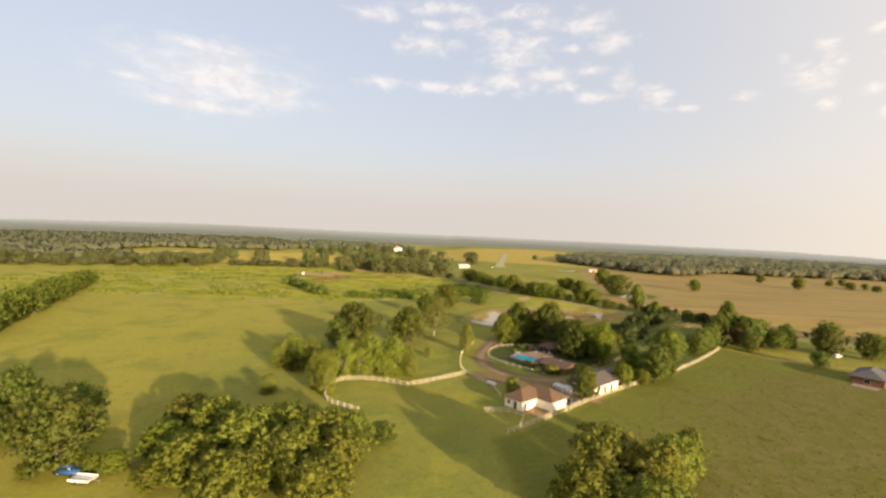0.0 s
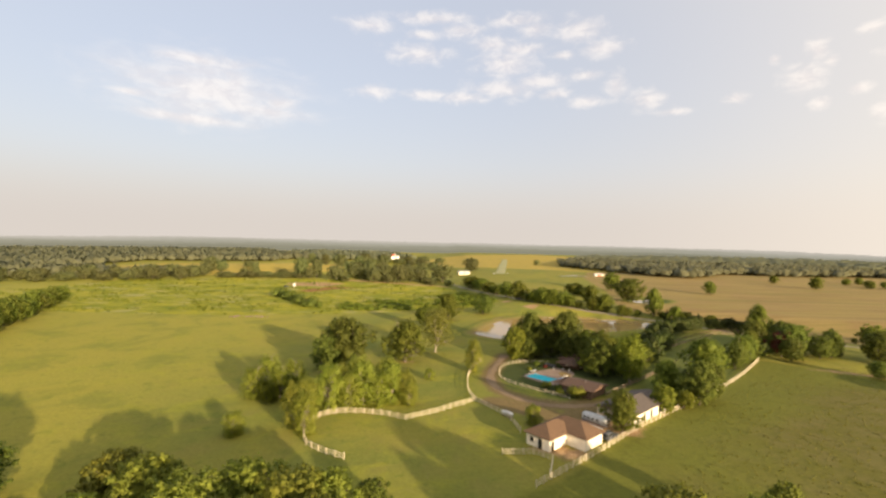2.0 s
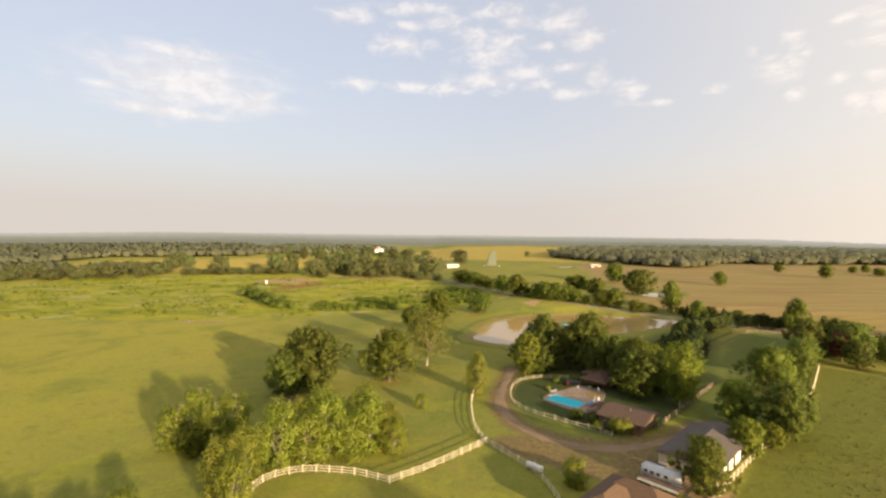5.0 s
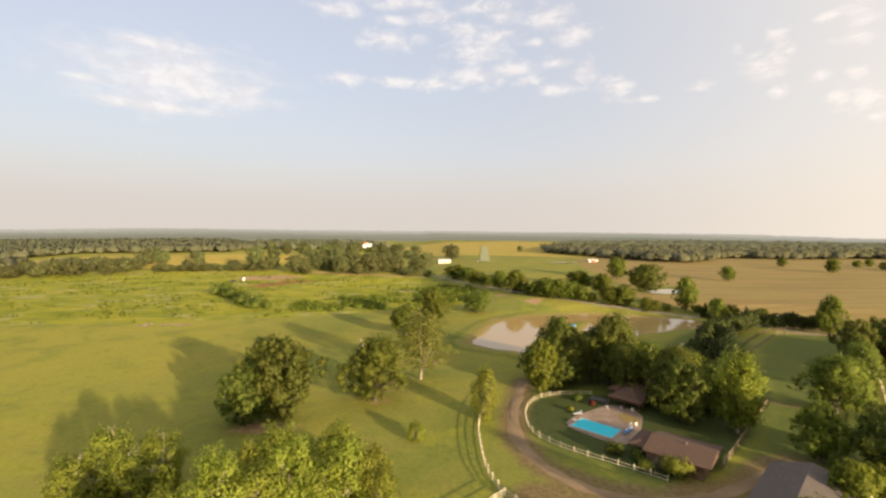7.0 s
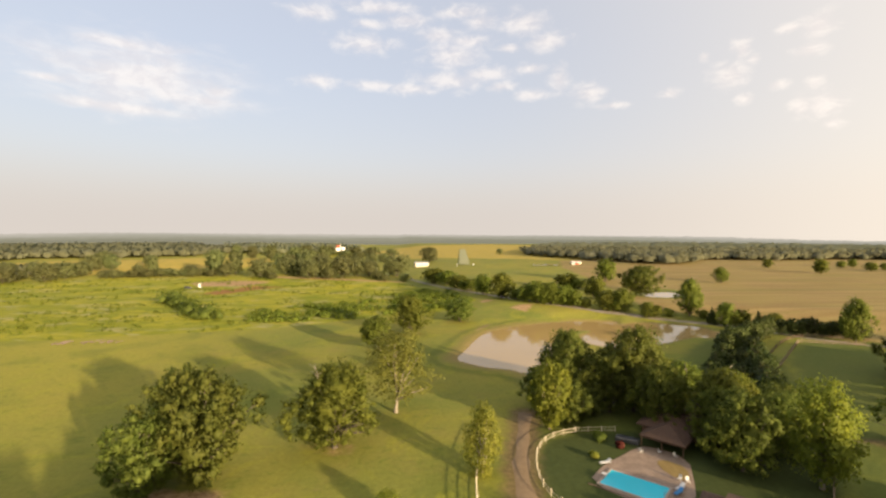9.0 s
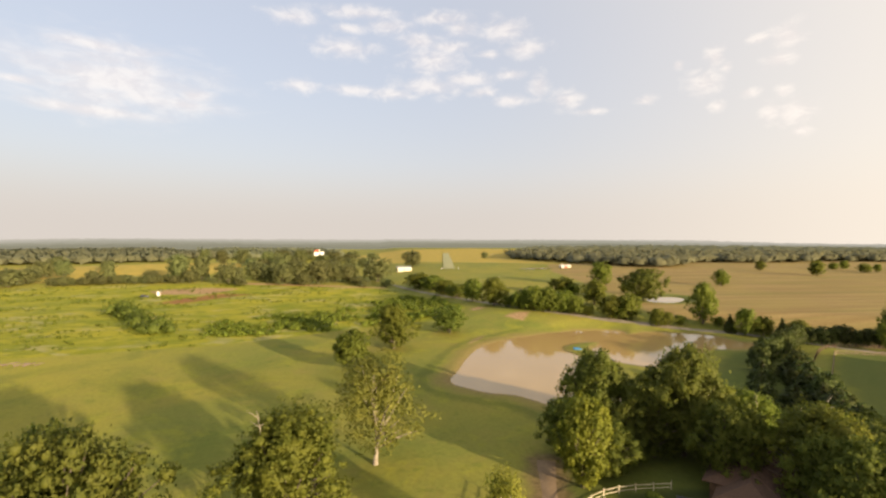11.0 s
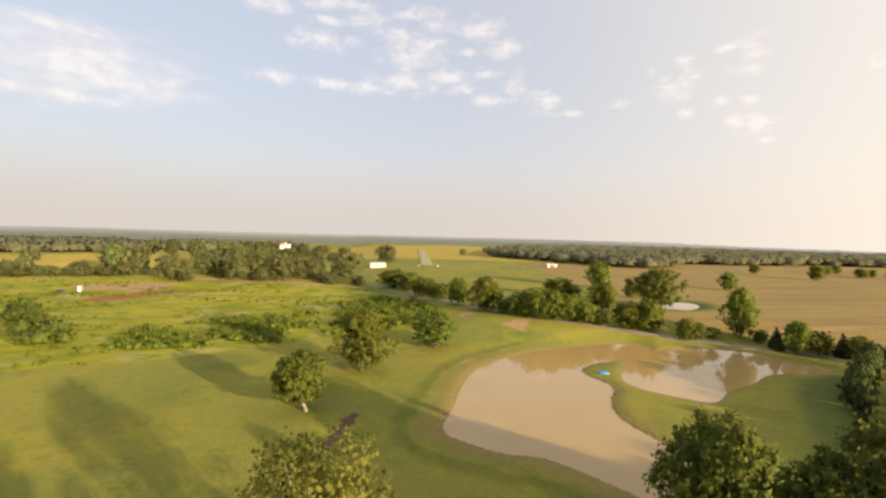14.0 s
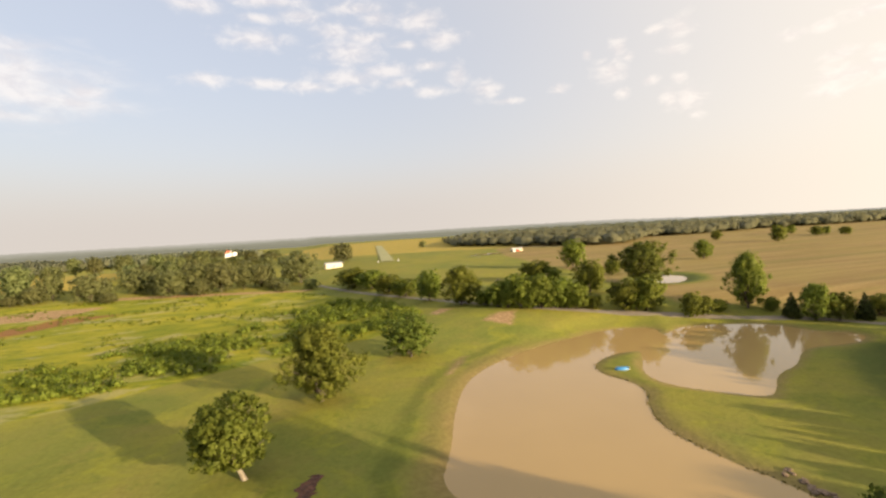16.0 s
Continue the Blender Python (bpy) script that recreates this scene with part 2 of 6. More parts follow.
    col = blend(nt, zone("weeds", 0.7, 2.5, 0.25), col, weeds)
    # mown hay
    rows = nt.nodes.new("ShaderNodeMapping")
    rows.inputs["Rotation"].default_value = (0, 0, radians(-22))
    rows.inputs["Scale"].default_value = (0.12, 2.2, 1.0)
    nt.links.new(pos, rows.inputs[0])
    hay = blend(nt, span(nt, fog(nt, rows.outputs[0], 0.09, 4, 0.65), 0.38, 0.62), (0.220, 0.152, 0.058), (0.290, 0.210, 0.084))
    hay = blend(nt, calc(nt, "MULTIPLY", span(nt, broad, 0.38, 0.62), 0.45), hay, (0.265, 0.215, 0.064))
    hay = blend(nt, calc(nt, "MULTIPLY", span(nt, fog(nt, rows.outputs[0], 0.035, 5, 0.65, 0.6), 0.48, 0.64), 0.55), hay, (0.165, 0.150, 0.042))
    col = blend(nt, zone("hay", 2.5, 7, 0.08), col, hay)
    gold = blend(nt, span(nt, mid, 0.35, 0.65), (0.43, 0.31, 0.065), (0.32, 0.26, 0.055))
    col = blend(nt, calc(nt, "MULTIPLY", zone("gold", 6, 18, 0.05), 0.85), col, gold)
    track = blend(nt, span(nt, fine, 0.3, 0.7), (0.135, 0.092, 0.045), (0.200, 0.138, 0.070))
    col = blend(nt, calc(nt, "MULTIPLY", zone("drive", 1.5, 3.0, 0.35), 0.85), col, track)
    # bare earth, sand and the muddy shore
    soil = blend(nt, span(nt, fine, 0.35, 0.65), (0.27, 0.165, 0.085), (0.40, 0.27, 0.155))
    col = blend(nt, calc(nt, "MULTIPLY", zone("soil", 1.3, 3.5, 0.4), 0.9), col, soil)
    red = blend(nt, mid, (0.20, 0.070, 0.035), (0.27, 0.12, 0.06))
    col = blend(nt, calc(nt, "MULTIPLY", zone("red", 3, 9, 0.12), 0.8), col, red)
    sh = calc(nt, "ADD", field("pond"), calc(nt, "MULTIPLY", calc(nt, "SUBTRACT", fog(nt, pos, 0.13, 3), 0.5), 5.0))
    bank = calc(nt, "SUBTRACT", 1.0, span(nt, sh, 0.5, 3.6))
    # a darker green strip above the drying western shore
    parts = nt.nodes.new("ShaderNodeSeparateXYZ")
    nt.links.new(pos, parts.inputs[0])
    west = calc(nt, "SUBTRACT", 1.0, span(nt, parts.outputs[0], 46, 62))
    ring = calc(nt, "MULTIPLY", calc(nt, "MULTIPLY", span(nt, sh, 6.0, 7.5), calc(nt, "SUBTRACT", 1.0, span(nt, sh, 8.5, 11.0))), west)
    col = blend(nt, calc(nt, "MULTIPLY", ring, 0.45), col, (0.075, 0.095, 0.020))
    shelf = calc(nt, "MULTIPLY", calc(nt, "SUBTRACT", 1.0, span(nt, sh, 3.5, 7.0)), west)
    col = blend(nt, calc(nt, "MULTIPLY", shelf, 0.6), col, blend(nt, fine, (0.19, 0.145, 0.05), (0.25, 0.19, 0.07)))
    col = blend(nt, calc(nt, "MULTIPLY", bank, 0.75), col, blend(nt, fine, (0.20, 0.145, 0.055), (0.27, 0.20, 0.08)))
    # sward grain
    grain = span(nt, fine, 0.25, 0.75)
    col = blend(nt, 0.35, col, blend(nt, grain, (0.35, 0.35, 0.3), (1.0, 1.0, 1.0)), "MULTIPLY")
    nt.links.new(col, b.inputs["Base Color"])
    b.inputs["Roughness"].default_value = 0.95
    b.inputs["Specular IOR Level"].default_value = 0.1
    bp = node(nt, "ShaderNodeBump", Strength=0.35, Distance=0.14)
    nt.links.new(calc(nt, "ADD", fine, calc(nt, "MULTIPLY", tuft, 1.2)), bp.inputs["Height"])
    nt.links.new(bp.outputs[0], b.inputs["Normal"])
    return m


def water_material(name, tone, rough, ripple, scale):
    m, nt, b = material(name)
    geo = nt.nodes.new("ShaderNodeNewGeometry")
    silt = fog(nt, geo.outputs["Position"], 0.05, 3)
    nt.links.new(blend(nt, silt, tone, tuple(c * 1.15 for c in tone)), b.inputs["Base Color"])
    b.inputs["Roughness"].default_value = rough
    b.inputs["IOR"].default_value = 1.36
    bp = node(nt, "ShaderNodeBump", Strength=ripple, Distance=0.02)
    nt.links.new(fog(nt, geo.outputs["Position"], scale, 3), bp.inputs["Height"])
    nt.links.new(bp.outputs[0], b.inputs["Normal"])
    return m


def shingle_material(name, dark, light):
    """Asphalt shingles: courses with broken joints."""
    m, nt, b = material(name)
    co = nt.nodes.new("ShaderNodeTexCoord")
    br = node(nt, "ShaderNodeTexBrick", Scale=1.0)
    br.inputs["Color1"].default_value, br.inputs["Color2"].default_value = (*dark, 1), (*light, 1)
    br.inputs["Mortar"].default_value = (*(c * 0.5 for c in dark), 1)
    br.inputs["Brick Width"].default_value, br.inputs["Row Height"].default_value = 0.5, 0.2
    br.inputs["Mortar Size"].default_value = 0.012
    nt.links.new(co.outputs["UV"], br.inputs["Vector"])
    spots = fog(nt, co.outputs["Object"], 0.6, 4, 0.6)
    col = blend(nt, calc(nt, "MULTIPLY", span(nt, spots, 0.4, 0.7), 0.5), br.outputs["Color"], tuple(c * 0.7 for c in light))
    nt.links.new(col, b.inputs["Base Color"])
    b.inputs["Roughness"].default_value = 0.9
    bp = node(nt, "ShaderNodeBump", Strength=0.4, Distance=0.02)
    nt.links.new(br.outputs["Fac"], bp.inputs["Height"])
    nt.links.new(bp.outputs[0], b.inputs["Normal"])
    return m


MEADOW = ground_material()
POND = water_material("silty_water", (0.318, 0.220, 0.086), 0.055, 0.09, 0.9)
POOL_WATER = water_material("pool_water", (0.05, 0.46, 0.575), 0.08, 0.12, 1.6)
LEAF_OAK = foliage("oak_leaves", (0.108, 0.134, 0.021), (0.210, 0.226, 0.040), 0.58)
LEAF_POPLAR = foliage("poplar_leaves", (0.22, 0.250, 0.030), (0.41, 0.405, 0.066), 0.58)
LEAF_SYCAMORE = foliage("sycamore_leaves", (0.175, 0.195, 0.034), (0.335, 0.33, 0.064), 0.58)
LEAF_BELT = foliage("belt_oak_leaves", (0.150, 0.168, 0.022), (0.280, 0.275, 0.040), 0.5)
LEAF_YOUNG = foliage("young_oak_leaves", (0.128, 0.152, 0.021), (0.240, 0.250, 0.038), 0.58)
LEAF_BRIGHT = foliage("fresh_leaves", (0.145, 0.172, 0.020), (0.30, 0.305, 0.038), 0.58)
LEAF_DARK = foliage("cedar_leaves", (0.040, 0.052, 0.011), (0.095, 0.108, 0.022), 0.3)
LEAF_RED = foliage("plum_leaves", (0.09, 0.020, 0.014), (0.21, 0.055, 0.035), 0.3)
LEAF_WEED = foliage("weed_leaves", (0.105, 0.135, 0.013), (0.220, 0.232, 0.028), 0.4)
# oaks on and round the knoll: distance haze put into two paler leaf colours
LEAF_KNOLL = foliage("hazed_oak_leaves", (0.160, 0.168, 0.060), (0.245, 0.243, 0.090), 0.6)
LEAF_KNOLL_GREEN = foliage("hazed_green_oak_leaves", (0.170, 0.188, 0.066), (0.262, 0.270, 0.098), 0.6)
LEAF_REED = foliage("reed_leaves", (0.090, 0.088, 0.024), (0.165, 0.145, 0.042), 0.4)
LEAF_TUFT = foliage("tuft_leaves", (0.160, 0.158, 0.030), (0.245, 0.225, 0.046), 0.5)
# far woods: aerial haze is put into this greyed, pale leaf colour
LEAF_FAR = foliage("hazed_far_leaves", (0.188, 0.188, 0.102), (0.226, 0.225, 0.122), 0.5)
BARK = surface("bark", (0.055, 0.043, 0.032), (0.13, 0.105, 0.08), 2.0, 0.95, 0.6)
PALE_BARK = surface("pale_bark", (0.15, 0.125, 0.09), (0.28, 0.245, 0.185), 1.6, 0.9, 0.4)
WHITE = surface("white_boards", (0.44, 0.38, 0.27), (0.60, 0.53, 0.40), 0.6, 0.6, 0.15, random_piece=0.12)
CREAM = surface("cream_wall", (0.62, 0.57, 0.48), (0.78, 0.73, 0.64), 0.4, 0.75, 0.15)
GREY_METAL = surface("sheet_metal", (0.42, 0.42, 0.42), (0.62, 0.62, 0.61), 0.5, 0.45, 0.1, metal=0.4)
TIMBER = surface("brown_timber", (0.075, 0.045, 0.027), (0.15, 0.095, 0.06), 1.2, 0.85, 0.3)
BRICK = surface("red_brick", (0.11, 0.050, 0.034), (0.19, 0.092, 0.062), 1.6, 0.9, 0.4)
CONCRETE = surface("pool_paving", (0.17, 0.12, 0.085), (0.27, 0.20, 0.145), 0.5, 0.85, 0.3)
COPING = surface("coping", (0.25, 0.19, 0.15), (0.36, 0.29, 0.23), 0.8, 0.8, 0.2)
GRAVEL = surface("gravel", (0.155, 0.103, 0.052), (0.225, 0.155, 0.083), 0.25, 0.95, 0.6, 14)
TARMAC = surface("pale_tarmac", (0.15, 0.128, 0.095), (0.225, 0.19, 0.142), 0.15, 0.9, 0.3)
GLASS = surface("dark_glass", (0.012, 0.014, 0.016), (0.025, 0.028, 0.030), 1.0, 0.08, 0.0)
RUBBER = surface("rubber", (0.015, 0.015, 0.015), (0.035, 0.033, 0.03), 2.0, 0.85, 0.1)
STEEL = surface("steel", (0.30, 0.30, 0.30), (0.48, 0.48, 0.47), 1.5, 0.4, 0.05, metal=0.8)
GLOSS_WHITE = surface("white_paint", (0.50, 0.50, 0.48), (0.62, 0.61, 0.58), 0.7, 0.35, 0.03)
NAVY = surface("dark_blue_paint", (0.02, 0.06, 0.15), (0.03, 0.09, 0.22), 1.0, 0.35, 0.05)
BLUE = surface("blue_plastic", (0.02, 0.13, 0.31), (0.04, 0.21, 0.44), 1.2, 0.45, 0.08)
DARK_PAINT = surface("dark_paint", (0.03, 0.032, 0.036), (0.07, 0.072, 0.078), 0.8, 0.3, 0.02)
RED_TILE = surface("red_roof", (0.30, 0.06, 0.035), (0.42, 0.11, 0.06), 0.8, 0.85, 0.3)
DEADWOOD = surface("dead_wood", (0.16, 0.11, 0.075), (0.32, 0.25, 0.18), 1.5, 0.95, 0.5)
DRY_BRUSH = surface("dry_brush", (0.085, 0.062, 0.045), (0.20, 0.155, 0.12), 1.5, 0.95, 0.5)
ROOF_BROWN = shingle_material("brown_shingles", (0.088, 0.050, 0.026), (0.130, 0.076, 0.040))
ROOF_RED = shingle_material("russet_shingles", (0.070, 0.038, 0.023), (0.100, 0.057, 0.034))
ROOF_GREY = shingle_material("grey_shingles", (0.074, 0.059, 0.049), (0.106, 0.085, 0.070))
ROOF_SLATE = shingle_material("charcoal_shingles", (0.055, 0.050, 0.050), (0.10, 0.092, 0.090))


# ---------------------------------------------------------------- lie of the land
def ease(a):
    a = np.clip(a, 0, 1)
    return a * a * (3 - 2 * a)


def rise(x, y):
    """Height of the land without the pond: a low swell beyond the road and a wooded knoll."""
    z = 4.5 * ease((y - 296 + 0.35 * np.maximum(0, x - 90)) / 45) * ease((x + 5) / 70) + 2.5 * ease((y - 380) / 250)
    z = z + 6 * np.exp(-((x + 105) / 95) ** 2 - ((y - 590) / 110) ** 2)
    z = z + 7 * np.exp(-((x + 225) / 105) ** 2 - ((y - 610) / 85) ** 2)
    z = z + 8.5 * np.exp(-((x + 84) / 60) ** 2 - ((y - 820) / 55) ** 2)
    far = np.hypot(x, y - 100)
    z = z - 0.010 * np.maximum(0, far - 900) * ease((np.abs(np.arctan2(x, y + 1e-6)) - 0.42) / 0.5) * (y > 0)
    return z


POND_SHORE = [(15, 249), (19, 244), (23.5, 239.5), (28.5, 238.5), (32, 234), (34.5, 230), (38, 224), (43, 219), (48, 221),
              (51, 227), (51, 233), (49.8, 239), (49, 244), (48.6, 249), (49.8, 255.5), (53.3, 261.5), (57, 266), (57.6, 271.5), (55.7, 277),
              (57, 282.4), (62, 286.8), (69.5, 289), (75, 288), (70, 281), (65, 275), (63.3, 270.3), (64.2, 265.6)]
POND_SHORE += [(68.5, 260), (72.3, 256), (75.5, 256.7), (80.4, 260.9), (85.5, 263.9), (92, 265.5), (101, 271.7), (107, 273.3),
               (116, 271), (124, 273), (126, 277), (121, 280.5), (120, 286.7), (119.4, 292.5), (112.6, 297.2), (104.5, 300.5),
               (97.7, 301), (89.5, 296.5), (87.5, 297.6), (92, 304), (86, 308), (77, 308), (65, 304.7), (53, 300.5), (41, 294), (31, 285), (24, 271), (19.5, 258)]
FIELD_POND = [(134, 351), (143, 348), (154, 357), (158, 364), (157, 371), (149, 371), (141, 367), (133, 359)]
WEEDS = [(-290, 283), (-170, 281), (-125, 283), (-86, 292), (-56, 298), (-38, 306), (-20, 317), (2, 328), (22, 330), (33, 337),
         (39, 354), (32, 380), (20, 412), (6, 446), (-14, 474), (-120, 482), (-210, 486), (-300, 470), (-330, 340)]
LAWN = [(22, 236), (36, 214), (20, 196), (16, 186), (20, 165), (36, 153), (64, 170), (80, 186), (112, 238), (140, 262), (166, 258),
        (128, 222), (96, 190), (60, 152), (96, 196), (120, 262), (124, 269), (108, 267), (96, 258), (86, 247), (76, 236), (58, 222), (40, 216)]
YARD = [(50, 158), (80, 188), (100, 222), (137, 258), (155, 252), (123, 207), (104, 186), (84, 167), (66, 152)]
HAY = [(112, 318), (116, 345), (128, 385), (138, 430), (152, 540), (185, 640), (420, 760), (900, 700), (1100, 380), (420, 120),
       (262, 205), (212, 232), (160, 262), (146, 284), (130, 302)]
GOLD = [(-300, 505), (-215, 510), (-130, 530), (-120, 570), (-135, 660), (-260, 760), (-420, 700), (-420, 560)]
FAR_GOLD = [(25, 720), (200, 655), (520, 700), (620, 1000), (260, 1500), (0, 1250), (-60, 900)]
SOILS = [[(50, 326), (56, 319), (60, 326), (63, 331), (56, 331)], [(40, 341), (47, 346), (44, 350), (39, 346)], [(27, 289), (31, 293), (36, 301), (33, 300)],
         [(-148, 458), (-135, 440), (-104, 440), (-92, 462), (-118, 466)], [(-98, 480), (-40, 470), (6, 461), (2, 468), (-40, 478), (-98, 488)],
         [(-42, 176.5), (-35, 174), (-27, 175.5), (-28, 179), (-38, 180)], [(-16, 191), (-12, 189), (-10, 191.5), (-13, 193)], [(40, 131), (46, 129), (50, 138), (44, 141), (38, 136)],
         [(19, 122), (27, 117), (31, 120), (26, 124)], [(132, 196), (142, 190), (180, 174), (142, 194)]]
EAST = [(14, 102), (34.5, 121), (60, 145), (85, 166), (124, 207), (138, 194), (150, 180), (210, 150), (400, 60), (300, -200), (40, -200)]
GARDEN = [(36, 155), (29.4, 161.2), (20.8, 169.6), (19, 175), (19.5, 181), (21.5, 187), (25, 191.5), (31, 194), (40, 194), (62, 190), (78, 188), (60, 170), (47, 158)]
RED_EARTH = [(-122, 405), (-108, 402), (-92, 424), (-78, 437), (-98, 440), (-112, 424)]


def inside(poly, x, y):
    """Signed distance to a closed outline, positive within it."""
    p = np.array(poly, float)
    best, odd = np.full(x.shape, 1e9), np.zeros(x.shape, bool)
    for (ax, ay), (bx, by) in zip(p, np.roll(p, -1, 0)):
        dx, dy = bx - ax, by - ay
        k = np.clip(((x - ax) * dx + (y - ay) * dy) / (dx * dx + dy * dy), 0, 1)
        best = np.minimum(best, np.hypot(x - ax - k * dx, y - ay - k * dy))
        odd ^= ((ay > y) != (by > y)) & (x < ax + (y - ay) * dx / (dy if dy else 1e-9))
    return np.where(odd, best, -best)


def rounded(poly, times=2):
    """The outline with its corners cut round."""
    p = np.array(poly, float)
    for _ in range(times):
        q = np.roll(p, -1, 0)
        p = np.stack([0.75 * p + 0.25 * q, 0.25 * p + 0.75 * q], 1).reshape(-1, 2)
    return p


def beside(line, x, y):
    """Distance to an open line."""
    best = np.full(x.shape, 1e9)
    for (ax, ay), (bx, by) in zip(line, line[1:]):
        dx, dy = bx - ax, by - ay
        k = np.clip(((x - ax) * dx + (y - ay) * dy) / (dx * dx + dy * dy), 0, 1)
        best = np.minimum(best, np.hypot(x - ax - k * dx, y - ay - k * dy))
    return best


DRIVE = [(24, 205), (20, 192), (16.5, 181), (15.2, 171), (17, 161), (22, 153), (30, 148.5), (40, 149.5), (50, 154), (62, 160)]
TRACKS = [(DRIVE, 3.0), ([(20, 158), (26, 153), (33, 150.5), (41, 152.5)], 2.4), ([(44, 150), (50, 156), (58, 161)], 2.0), ([(15, 151), (24, 144), (32, 139), (38, 145)], 4.2), ([(40, 148), (46, 152)], 3.0), ([(78, 190), (84, 185), (92, 184)], 1.2), ([(26, 118), (30, 121)], 1.5)]
SHORE, SHORE_2 = rounded(POND_SHORE), rounded(FIELD_POND)
WATER, WATER_2 = -0.30, 3.9


def land(x, y):
    """Height of the ground, ponds dug in."""
    x, y = np.asarray(x, float), np.asarray(y, float)
    d = -inside(SHORE, x, y)
    z = rise(x, y) * ease(d / 12) + (WATER - 0.05) * (1 - ease(d / 3.0)) - 1.2 * ease(-d / 4)
    d2 = -inside(SHORE_2, x, y)
    k = 1 - ease(d2 / 14)
    z = z * (1 - k) + (WATER_2 + 0.10 * np.maximum(d2, 0) - 1.0 * ease(-d2 / 3)) * k
    return z


def land_at(x, y):
    return float(land(np.array([x]), np.array([y]))[0])


def steps(*spans):
    out = []
    for a, b, s in spans:
        out += list(np.linspace(a, b, max(1, int(round((b - a) / s))), endpoint=False))
    return np.array(out + [spans[-1][1]])


def build_ground():
    xs = steps((-4900, -1200, 300), (-1200, -340, 50), (-340, -130, 6), (-130, 10, 3), (10, 130, 1.2), (130, 260, 4), (260, 1200, 40), (1200, 4900, 300))
    ys = steps((-1500, -200, 200), (-200, 40, 20), (40, 110, 4), (110, 220, 2), (220, 312, 1.2), (312, 360, 2), (360, 520, 5), (520, 1300, 20), (1300, 4900, 200))
    x, y = np.meshgrid(xs, ys)
    z = land(x, y)
    co = np.stack([x, y, z], -1).reshape(-1, 3)
    w, hgt = len(xs), len(ys)
    i = (np.arange(hgt - 1)[:, None] * w + np.arange(w - 1)).ravel()
    faces = np.stack([i, i + 1, i + w + 1, i + w], 1)
    me = bpy.data.meshes.new("ground")
    me.from_pydata(co.tolist(), [], faces.tolist())
    me.polygons.foreach_set("use_smooth", [True] * len(faces))
    fx, fy = co[:, 0], co[:, 1]
    fields = {"pond": np.minimum(-inside(SHORE, fx, fy), -inside(SHORE_2, fx, fy) + 1.5), "weeds": inside(WEEDS, fx, fy), "lawn": np.maximum(np.maximum(inside(LAWN, fx, fy), inside(YARD, fx, fy)), 6 + inside(SHORE_2, fx, fy)),
              "hay": np.minimum(inside(HAY, fx, fy), -9 - inside(SHORE_2, fx, fy)), "gold": np.maximum(inside(GOLD, fx, fy), inside(FAR_GOLD, fx, fy)),
              "soil": np.max([inside(s, fx, fy) for s in SOILS], 0), "red": inside(RED_EARTH, fx, fy),
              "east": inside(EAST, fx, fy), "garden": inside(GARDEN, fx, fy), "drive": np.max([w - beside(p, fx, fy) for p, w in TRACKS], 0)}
    for key, value in fields.items():
        at = me.attributes.new(key, "FLOAT", "POINT")
        at.data.foreach_set("value", np.clip(value, -400, 400).astype(np.float32))
    me.materials.append(MEADOW)
    tagged(new("ground", me), "yellow-green pasture, weedy meadow and mown hay fields", "ground", kind="structure")


def mesh_ob(name, verts, faces, mat, parent=None, smooth=False):
    me = bpy.data.meshes.new(name)
    me.from_pydata([tuple(v) for v in verts], [], faces)
    me.materials.append(mat)
    if smooth:
        me.polygons.foreach_set("use_smooth", [True] * len(me.polygons))
    ob = new(name, me)
    if parent:
        ob.parent = parent
    return ob


def sheet(name, outline, z, mat, label, category):
    ob = mesh_ob(name, [(x, y, z) for x, y in outline], [list(range(len(outline)))], mat)
    return tagged(ob, label, category, kind="structure")


def grow(outline, by):
    p = np.array(outline)
    t = np.roll(p, -1, 0) - np.roll(p, 1, 0)
    n = np.stack([t[:, 1], -t[:, 0]], 1)
    return p + n / np.linalg.norm(n, axis=1)[:, None] * by


def ribbon(name, line, width, mat, label, category, lift=0.05, times=3):
    """A way draped over the ground along an open line."""
    p = np.array(line, float)
    for _ in range(times):
        q = np.stack([0.75 * p[:-1] + 0.25 * p[1:], 0.25 * p[:-1] + 0.75 * p[1:]], 1).reshape(-1, 2)
        p = np.concatenate([p[:1], q, p[-1:]])
    seg = np.r_[0, np.cumsum(np.hypot(*np.diff(p, axis=0).T))]
    s = np.linspace(0, seg[-1], int(seg[-1] / 2.5) + 2)
    p = np.stack([np.interp(s, seg, p[:, 0]), np.interp(s, seg, p[:, 1])], 1)
    t = np.gradient(p, axis=0)
    n = np.stack([-t[:, 1], t[:, 0]], 1) / np.linalg.norm(t, axis=1)[:, None]
    rng = np.random.default_rng(5)
    verts, faces = [], []
    for k, (c, m) in enumerate(zip(p, n)):
        w = width / 2 * (1 + 0.22 * rng.uniform(-1, 1))
        for e in (-1, -0.4, 0.4, 1):
            q = c + m * w * e
            verts.append((q[0], q[1], land_at(*q) + lift + (0.03 if abs(e) < 0.9 else -0.05)))
    for k in range(len(p) - 1):
        for e in range(3):
            a = 4 * k + e
            faces.append((a, a + 1, a + 5, a + 4))
    return tagged(mesh_ob(name, verts, faces, mat, smooth=True), label, category, kind="structure")


